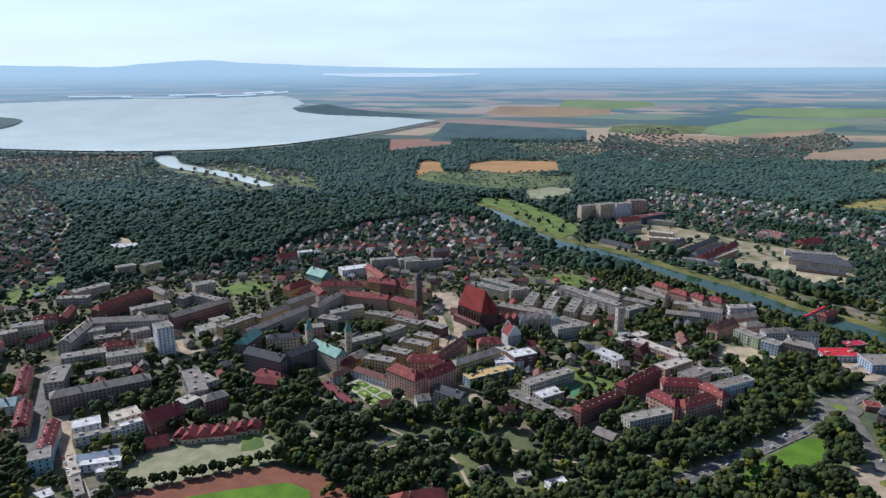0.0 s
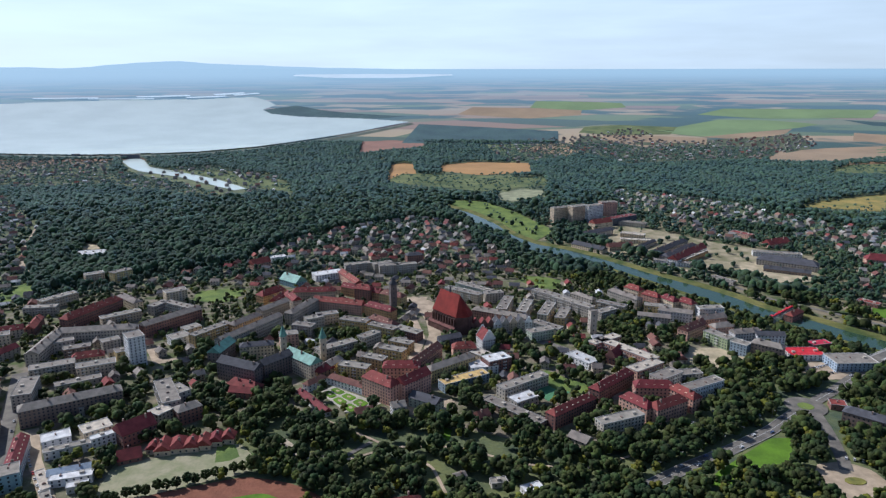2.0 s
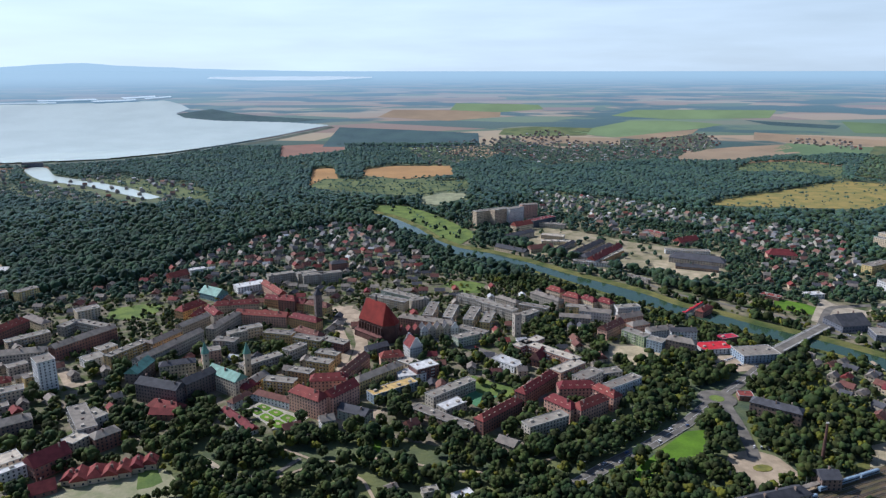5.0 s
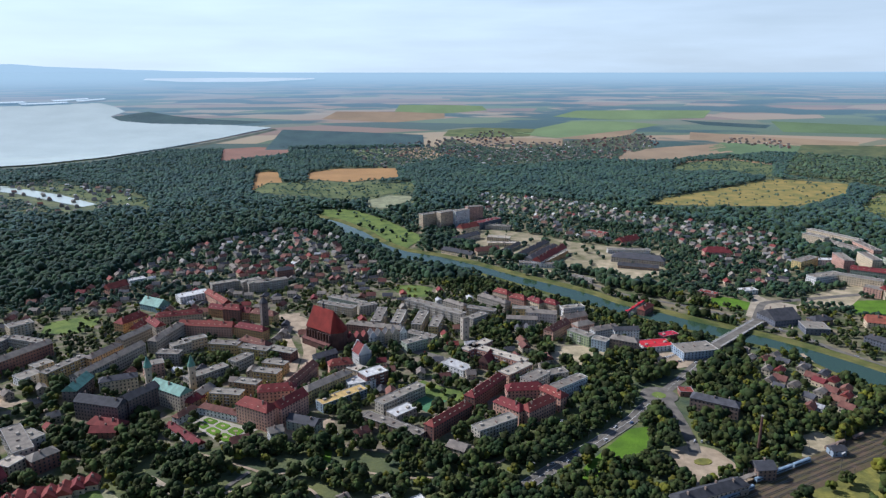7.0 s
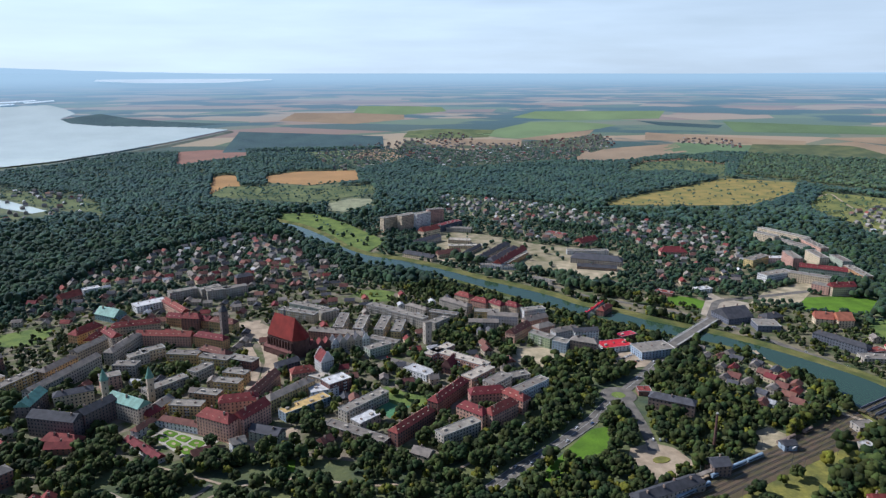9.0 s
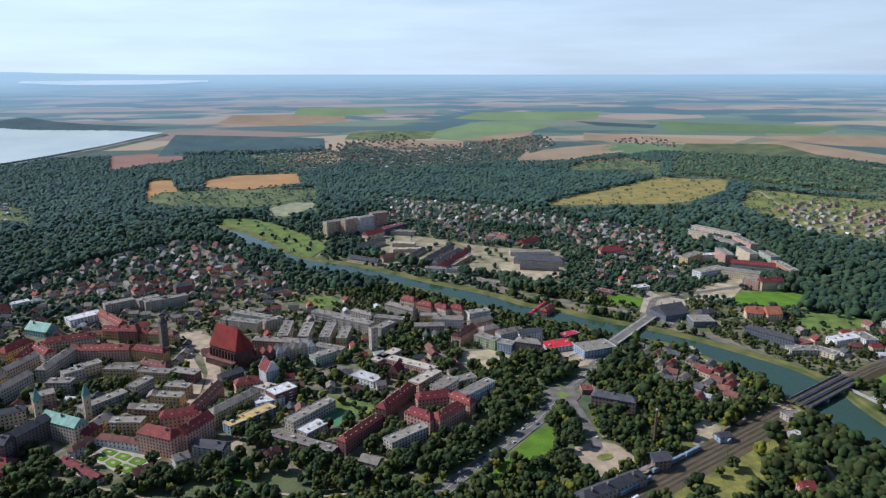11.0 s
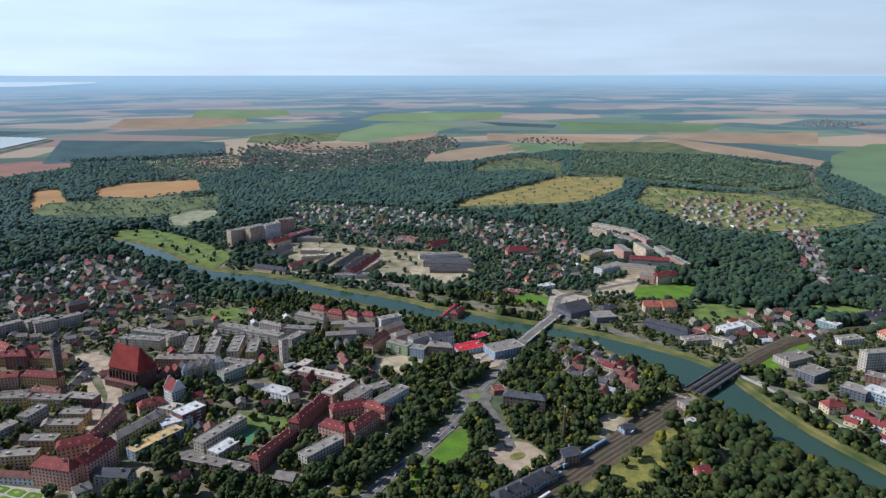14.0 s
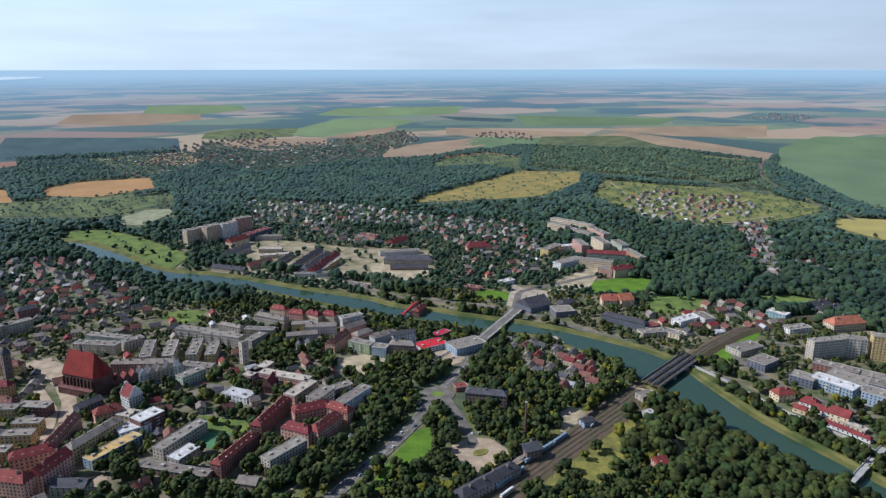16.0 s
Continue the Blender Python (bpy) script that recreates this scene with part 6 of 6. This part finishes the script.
def stamp(px, py, r):
    i0, i1, j0, j1 = int((px - r - GX0) / CELL), int((px + r - GX0) / CELL) + 1, int((py - r - GY0) / CELL), int((py + r - GY0) / CELL) + 1
    dens[max(0, j0):max(0, j1), max(0, i0):max(0, i1)] = 0


for ring in PARKS:
    dens[inside(cx, cy, ring)] = np.maximum(np.minimum(dens[inside(cx, cy, ring)], 0.72), 0.66)
glade = np.array([noise.fractal(Vector((a / 26, b / 26, 4.0)), 0.9, 2.0, 3) for a, b in zip(cx[inside(cx, cy, PARKS[0])], cy[inside(cx, cy, PARKS[0])])])
dens[inside(cx, cy, PARKS[0])] = np.where(glade > 0.22, 0.06, 0.78)
dens[inside(cx, cy, PARKS[5])] = 0.95
# trees thinned on the camera's side so open land and water stay in view
for shift in (25, 45):
    k = 1 + shift / np.hypot(cx, cy)
    dens[inside(cx * k, cy * k, RIVER_RING) & (np.hypot(cx, cy) > 800)] *= 0.7
for kind, near, far in COVER:
    if np.hypot(*near[0]) > 1350 and kind not in ("town", "suburb", "works_yard"):
        for shift in (35, 75):
            k = 1 + shift / np.hypot(cx, cy)
            dens[inside(cx * k, cy * k, list(near) + list(far)[::-1]) & ~inside(cx, cy, list(near) + list(far)[::-1])] *= 0.35
for ring, shifts in ((LAKE_NEAR + LAKE_FAR[::-1], (40, 90, 140)), (OUTLET_N + OUTLET_S[::-1], (25, 50, 75, 100, 130))):
    for shift in shifts:
        k = 1 + shift / np.hypot(cx, cy)
        dens[inside(cx * k, cy * k, ring)] *= 0.07
for ring in (RIVER_RING, LAKE_NEAR + LAKE_FAR[::-1], OUTLET_N + OUTLET_S[::-1]):
    dens[inside(cx, cy, ring)] = 0
for name, line in ROADS.items():
    w = WIDE.get(name, 24 if name == "rail" else 12)
    n = int(np.hypot(*np.diff(np.array(line, float), axis=0).T).sum() / 4) + 2
    for px, py in rounded(line, n):
        stamp(px, py, w / 2 + 0.6)
for line, r in ((RIVER_N, 8), (RIVER_S, 3)):
    for px, py in resample(line, 500):
        stamp(px, py, r)
stamp(RX, RY, 20)
for x, y, L, W, a in FOOT:
    c, q = math.cos(radians(a)), math.sin(radians(a))
    for u in np.arange(-L / 2 - 3, L / 2 + 3.1, 4):
        for v in np.arange(-W / 2 - 3, W / 2 + 3.1, 4):
            px, py = x + u * c - v * q, y + u * q + v * c
            i, j = int((px - GX0) / CELL), int((py - GY0) / CELL)
            if 0 <= i < NX and 0 <= j < NY:
                dens[j, i] = 0

g = np.random.RandomState(21)
dist = np.hypot(cx, cy)
sight = (np.abs(np.degrees(np.arctan2(cx, cy)) - 16) < 54) & (dist > 300)
# fewer, larger clumps further off
keep = np.where(dist < 900, 0.62, np.where(dist < 1500, 0.56, np.where(dist < 2300, 0.42, 0.32)))
pick = sight & (g.rand(*cx.shape) < dens * keep) & (dist < 3000)
tx = cx[pick] + g.uniform(-2.5, 2.5, pick.sum())
ty = cy[pick] + g.uniform(-2.5, 2.5, pick.sum())
tw = dens[pick]
td = np.hypot(tx, ty)
order = np.argsort(td)
tx, ty, td, tw = tx[order], ty[order], td[order], tw[order]
first = [True] * len(TREES)
for i in range(300):
    k = int(g.choice(len(TREES), p=(0.19, 0.17, 0.17, 0.11, 0.17, 0.14, 0.05)))
    m = pose(tx[i], ty[i], 0, 0, 0, g.uniform(0, 360)) @ Matrix.Scale(g.uniform(0.8, 1.15), 4)
    if first[k]:
        first[k] = False
        TREES[k].matrix_world = m
    else:
        o = copy_thing(TREES[k], m)
        o.scale = m.to_scale()


def grove(name, sel, per, mat, label, hmin, hmax, seed, faces=OPEN_F):
    """Trees past the nearest ones, as ragged clumps of leaves in one mesh."""
    q = np.random.RandomState(seed)
    n = len(sel)
    h = q.uniform(hmin, hmax, n) * np.where((tw[sel] < 0.6) & (td[sel] > 760), 0.62, 1.0)
    h *= np.where((tx[sel] > 425) & (tx[sel] < 560) & (ty[sel] < 450), 1.5, 1.0)  # wood on the river flat made taller to overlap the river in view
    rad = h * q.uniform(0.32, 0.46, n)
    d = q.normal(size=(n, per, 3))
    d /= np.linalg.norm(d, axis=2)[:, :, None]
    if per == 1:
        d *= 0
    c = np.empty((n, per, 3))
    c[:, :, 0] = tx[sel][:, None] + d[:, :, 0] * rad[:, None] * 0.72
    c[:, :, 1] = ty[sel][:, None] + d[:, :, 1] * rad[:, None] * 0.72
    c[:, :, 2] = h[:, None] * (0.58 + 0.28 * d[:, :, 2])
    r = np.repeat(rad[:, None], per, 1) * (1.05 if per == 1 else 1.5 / per ** 0.42) * q.uniform(0.75, 1.2, (n, per))
    v, f = clumps(c.reshape(-1, 3), r.ravel(), 0.95, seed, faces)
    tagged(new(name, tri_mesh(name, v, f, mat)), label, "trees", kind="stuff")


rest = np.arange(300, len(tx))
heath = np.zeros(len(tx), bool)
for kind, near, edge in COVER:
    if kind in ("heath", "green_meadow"):
        heath |= inside(tx, ty, list(near) + list(edge)[::-1])
low = heath[rest]
scrub, rest = rest[low], rest[~low]
mid = rest[td[rest] < 1000]
edge = 1500 + g.uniform(-260, 260, len(rest))  # the near and the hazed wood colour run into each other
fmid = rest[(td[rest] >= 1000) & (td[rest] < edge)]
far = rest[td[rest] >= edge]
light = g.rand(len(mid)) < 0.2
close = mid[~light & (td[mid] < 590)]
grove("town_trees", close, 18, LEAF, "dense dark green park and street trees", 8, 16, 31)
grove("town_trees", mid[~light & (td[mid] >= 590)], 7, LEAF, "dark green trees between the town blocks", 7, 14, 35)
grove("town_trees_pale", mid[light], 10, LEAF_LIGHT, "pale green trees among the darker ones", 6, 11, 32)
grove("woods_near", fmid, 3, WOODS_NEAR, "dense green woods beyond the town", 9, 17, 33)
grove("woods_far", far, 1, WOODS_HAZED, "far dark woods, air haze put into their colour", 9, 16, 34, TOP_F)
grove("scrub_trees", scrub, 1, SCRUB, "low green bushes on the heath and meadows", 9, 16, 36, TOP_F)

# ---- formal garden beds ----
def bed(pts, mat, name, label, z0=0.3, h=0.5):
    s = Shape()
    n = len(pts)
    s.poly([(x, y, z0) for x, y in pts] + [(x, y, z0 + h) for x, y in pts], [(i, (i + 1) % n, n + (i + 1) % n, n + i) for i in range(n)] + [tuple(range(n, 2 * n))])
    return tagged(new(name, s.mesh(name, mat)), label, "garden bed", "beds of the formal garden")


GA, GB, GC, GD = (Vector(p) for p in ((-92, 600), (-79, 611), (-43, 576), (-60, 556)))  # corners of the garden


def in_garden(u, v):
    p = GA.lerp(GD, u).lerp(GB.lerp(GC, u), v)
    return (p.x, p.y)


for i in range(3):
    for j in range(2):
        u0, u1, v0, v1 = i / 3 + 0.03, (i + 1) / 3 - 0.03, j / 2 + 0.05, (j + 1) / 2 - 0.05
        c = 0.05
        bed([in_garden(u, v) for u, v in ((u0 + c, v0), (u1 - c, v0), (u1, v0 + c), (u1, v1 - c), (u1 - c, v1), (u0 + c, v1), (u0, v1 - c), (u0, v0 + c))], LAND["bright_lawn"], "garden_bed", "clipped green bed edged by gravel paths")
        um, vm = (u0 + u1) / 2, (v0 + v1) / 2
        bed([in_garden(um + 0.05 * math.cos(k), vm + 0.08 * math.sin(k)) for k in (0, 1.05, 2.1, 3.14, 4.2, 5.2)], LAND["sand"], "flower_bed", "small pale flower bed in the clipped lawn", 0.8, 0.25)

# ---- row of clipped trees along the pitch, bare-stemmed ----
def row_tree(seed):
    g = np.random.RandomState(seed)
    t = thing("round_tree", 0, 0, 0, 0, "round clipped dark green tree beside the pitch", "tree", "row of trees along the pitch")
    s = Shape()
    s.tube(0, 0, -0.2, 3.5, 0.3, 0.22, 7)
    part("trunk", s, BARK, t)
    p = crown_points(g, 80, 3.4, 9.5, 2.2, False)
    v, f = clumps(p, g.uniform(0.6, 1.1, 80), 0.9, seed)
    part("crown", tri_mesh("crown", v, f, LEAF), None, t)
    return t


m0 = row_tree(51)
for i in range(17):
    f = i / 16
    m = pose(-226 + 99 * f, 429 + 42 * f + 2 * math.sin(i * 2.3), 0, 0, 0, i * 47)
    if i:
        copy_thing(m0, m)
    else:
        m0.matrix_world = m

# ---- cars ----
def make_car(tone):
    t = thing("car", 0, 0, 0, 0, "parked car", "car", "cars in the town")
    s = Shape()
    s.box(-2.1, 2.1, -0.85, 0.85, 0.3, 0.85, bottom=True)
    part("body", s, tone[1], t)
    s = Shape()
    s.poly([(-1.7, -0.8, 0.85), (1.0, -0.8, 0.85), (1.0, 0.8, 0.85), (-1.7, 0.8, 0.85), (-1.2, -0.65, 1.42), (0.35, -0.65, 1.42), (0.35, 0.65, 1.42), (-1.2, 0.65, 1.42)], [(0, 1, 5, 4), (1, 2, 6, 5), (2, 3, 7, 6), (3, 0, 4, 7)])
    part("cabin", s, GLASS, t, "dark glazed cabin")
    s = Shape()
    s.box(-1.2, 0.35, -0.65, 0.65, 1.42, 1.47)
    part("car_roof", s, tone[1], t)
    w = Shape()
    pts = [(0.33 * math.cos(a), sd, 0.33 * math.sin(a)) for sd in (-0.12, 0.12) for a in [k * math.pi / 5 for k in range(10)]]
    w.poly(pts, [(i, (i + 1) % 10, 10 + (i + 1) % 10, 10 + i) for i in range(10)] + [tuple(range(10))[::-1], tuple(range(10, 20))])
    wm = w.mesh("wheel", RUBBER)
    w = Shape()
    w.poly([(0.18 * math.cos(a), sd, 0.18 * math.sin(a)) for sd in (-0.14, 0.14) for a in [k * math.pi / 3 for k in range(6)]], [(0, 1, 2, 3, 4, 5), (11, 10, 9, 8, 7, 6)] + [(i, 6 + i, 6 + (i + 1) % 6, (i + 1) % 6) for i in range(6)])
    rm = w.mesh("rim", STEEL)
    for px in (-1.3, 1.3):
        for py in (-0.8, 0.8):
            wheel = part("wheel", wm, None, t)
            wheel.location = (px, py, 0.33)
            part("rim", rm, None, wheel)
    tagged(t, f"{tone[0]} car with dark windows on the paving")
    return t


RUBBER = material("rubber", (0.03, 0.03, 0.03), 0.9, 0.2)
PAINTS = [(n, material("car_" + n, c, 0.3, 0.05, 5, 1, 0, spec=0.6)) for n, c in (("white", (0.75, 0.75, 0.75)), ("silver", (0.45, 0.46, 0.48)), ("dark", (0.05, 0.06, 0.08)), ("red", (0.4, 0.04, 0.03)), ("blue", (0.06, 0.12, 0.3)))]
cars = [make_car(p) for p in PAINTS]
placed = [False] * len(cars)
gc = random.Random(8)


def put_car(x, y, ang, z=0.45):
    k = gc.choices(range(5), (4, 3, 3, 1, 1))[0]
    m = pose(x, y, z, 0, 0, ang)
    if placed[k]:
        copy_thing(cars[k], m)
    else:
        placed[k] = True
        cars[k].matrix_world = m


def cars_along(name, spots, side):
    p = rounded(ROADS[name], 200)
    for f in spots:
        i = min(198, int(f * 199))
        d = p[i + 1] - p[i]
        d /= np.hypot(*d)
        put_car(p[i][0] - d[1] * side, p[i][1] + d[0] * side, math.degrees(math.atan2(d[1], d[0])), 0.62)


def car_row(x0, y0, x1, y1, n, turn=0.0, z=0.5):
    a = math.degrees(math.atan2(y1 - y0, x1 - x0))
    for i in range(n):
        if gc.random() < 0.85:
            put_car(x0 + (x1 - x0) * i / max(1, n - 1), y0 + (y1 - y0) * i / max(1, n - 1), a + turn, z)


cars_along("main", (0.2, 0.33, 0.62, 0.85), 3)
cars_along("main", (0.26, 0.5, 0.7), -3)
cars_along("riverside", (0.1, 0.24, 0.4, 0.55, 0.7, 0.9), 2)
cars_along("street_s", (0.1, 0.16, 0.22, 0.3, 0.36, 0.42, 0.5, 0.56, 0.63, 0.7), -3.6)
cars_along("street_w", (0.1, 0.2, 0.27, 0.4, 0.5, 0.6, 0.7), 5)
cars_along("street_f", (0.1, 0.2, 0.4, 0.6), 3)
cars_along("bridge_road", (0.15, 0.35), 2.5)
car_row(-124, 512, -100, 490, 8, 70)
car_row(388, 614, 428, 628, 10, 90)
car_row(382, 626, 420, 642, 10, 90)
car_row(212, 508, 236, 528, 9, 80)
car_row(262, 548, 300, 540, 7, 90)
car_row(328, 470, 350, 462, 5, 80)
car_row(10, 548, 34, 552, 6, 90)

# ---- trains and masts on the railway ----
COACH = material("coach_paint", (0.3, 0.4, 0.5), 0.4, 0.12, 6, 1, 0.05)


def coach(x, y, ang, L, mat, label):
    t = thing("railway_coach", x, y, 0.85, ang, label, "railway coach", "coaches on the tracks")
    s = Shape()
    s.box(-L / 2, L / 2, -1.4, 1.4, 1.0, 3.6, bottom=True)
    s.poly([(-L / 2, -1.4, 3.6), (L / 2, -1.4, 3.6), (L / 2, -0.8, 4.1), (-L / 2, -0.8, 4.1), (-L / 2, 0.8, 4.1), (L / 2, 0.8, 4.1), (L / 2, 1.4, 3.6), (-L / 2, 1.4, 3.6)], [(0, 1, 2, 3), (3, 2, 5, 4), (4, 5, 6, 7), (0, 3, 4, 7), (1, 6, 5, 2)])
    part("body", s, mat, t)
    for sd in (-1.42, 1.42):
        s = Shape()
        s.box(-L / 2 + 1, L / 2 - 1, min(sd, sd * 1.01), max(sd, sd * 1.01), 2.1, 3.0)
        part("window_band", s, GLASS, t, "dark strip of windows")
    for px in (-L / 2 + 3, L / 2 - 3):
        s = Shape()
        s.box(px - 1.4, px + 1.4, -1.0, 1.0, 0, 1.0)
        part("bogie", s, RUBBER, t, "dark bogie")


rail_line = rounded(ROADS["rail"], 400)


def on_rail(f, off):
    i = min(398, int(f * 399))
    d = rail_line[i + 1] - rail_line[i]
    d /= np.hypot(*d)
    return rail_line[i][0] - d[1] * off, rail_line[i][1] + d[0] * off, math.degrees(math.atan2(d[1], d[0]))


for f in (0.34, 0.41, 0.48):
    coach(*on_rail(f, 10), 20, COACH, "blue-grey passenger coach on the tracks")
for f in (0.19, 0.25):
    coach(*on_rail(f, 5), 19, COACH, "blue-grey passenger coach on the tracks")
coach(*on_rail(0.16, -6), 16, WALLS["white"], "white railway car on the tracks")
for f in (0.62, 0.66, 0.74):
    coach(*on_rail(f, 15), 12, WALLS["brown"], "brown goods wagon on the siding")
# platform
x, y, a = on_rail(0.2, 14.5)
t = thing("platform", x, y, 0, a, "long pale concrete railway platform", "platform")
s = Shape()
s.box(-55, 60, -2.0, 2.0, 0, 1.3)
part("slab", s, PAVING, t)
for i in range(-4, 5):
    s = Shape()
    s.box(i * 9 - 0.1, i * 9 + 0.1, -0.1, 0.1, 1.3, 5.0)
    part("canopy_post", s, STEEL, t)
s = Shape()
s.box(-40, 40, -2.2, 2.2, 5.0, 5.25, bottom=True)
part("canopy", s, ROOFS["grey"], t, "flat grey canopy")


def mast(x, y, h, label, name="mast", head=True):
    t = thing(name, x, y, 0, 20, label, "mast", "masts")
    s = Shape()
    s.tube(0, 0, 0, h, 0.28, 0.14, 6)
    part("pole", s, STEEL, t)
    if head:
        s = Shape()
        s.box(-2.4, 2.4, -0.5, 0.5, h, h + 0.5, bottom=True)
        part("lamp_head", s, TRIM, t, "pale floodlight frame")


mast(410, 390, 24, "tall railway floodlight mast", "floodlight_mast")
for f in (0.1, 0.3, 0.55, 0.7, 0.85):
    for off in (-20, 19):
        x, y, _ = on_rail(f, off)
        mast(x, y, 9, "slim steel railway mast beside the tracks", "railway_mast", False)
p = rounded(ROADS["main"], 60)
for i in range(6, 58, 7):
    d = p[i + 1] - p[i]
    d /= np.hypot(*d)
    for sd in (-9, 9):
        t = thing("street_lamp", p[i][0] - d[1] * sd, p[i][1] + d[0] * sd, 0, math.degrees(math.atan2(d[0], -d[1])) + (180 if sd > 0 else 0), "slim grey street lamp beside the main road", "street lamp", "lamps along the main road")
        s = Shape()
        s.tube(0, 0, 0, 9, 0.12, 0.07, 6)
        s.box(0, 2.0, -0.06, 0.06, 8.9, 9.02, bottom=True)
        part("pole", s, STEEL, t)
        s = Shape()
        s.box(1.6, 2.5, -0.18, 0.18, 8.8, 8.98, bottom=True)
        part("lamp_head", s, TRIM, t)

bed([(322 + 8 * math.cos(k / 5 * math.pi), 438 + 5 * math.sin(k / 5 * math.pi)) for k in range(10)], LAND["scrub"], "garden_bed", "oval dry grass bed in the paved station square")
# white parasols by the park
for i, (x, y) in enumerate(((14, 541), (19, 538), (22, 543))):
    t = thing("parasol", x, y, 0.4, i * 30, "large round white parasol by the park", "parasol", "white parasols")
    s = Shape()
    s.tube(0, 0, 0, 3.2, 0.06, 0.06, 6)
    part("pole", s, STEEL, t)
    s = Shape()
    spire(s, 0, 0, 2.6, 2.6, 0.9, 10)
    part("canopy", s, WALLS["white"], t)
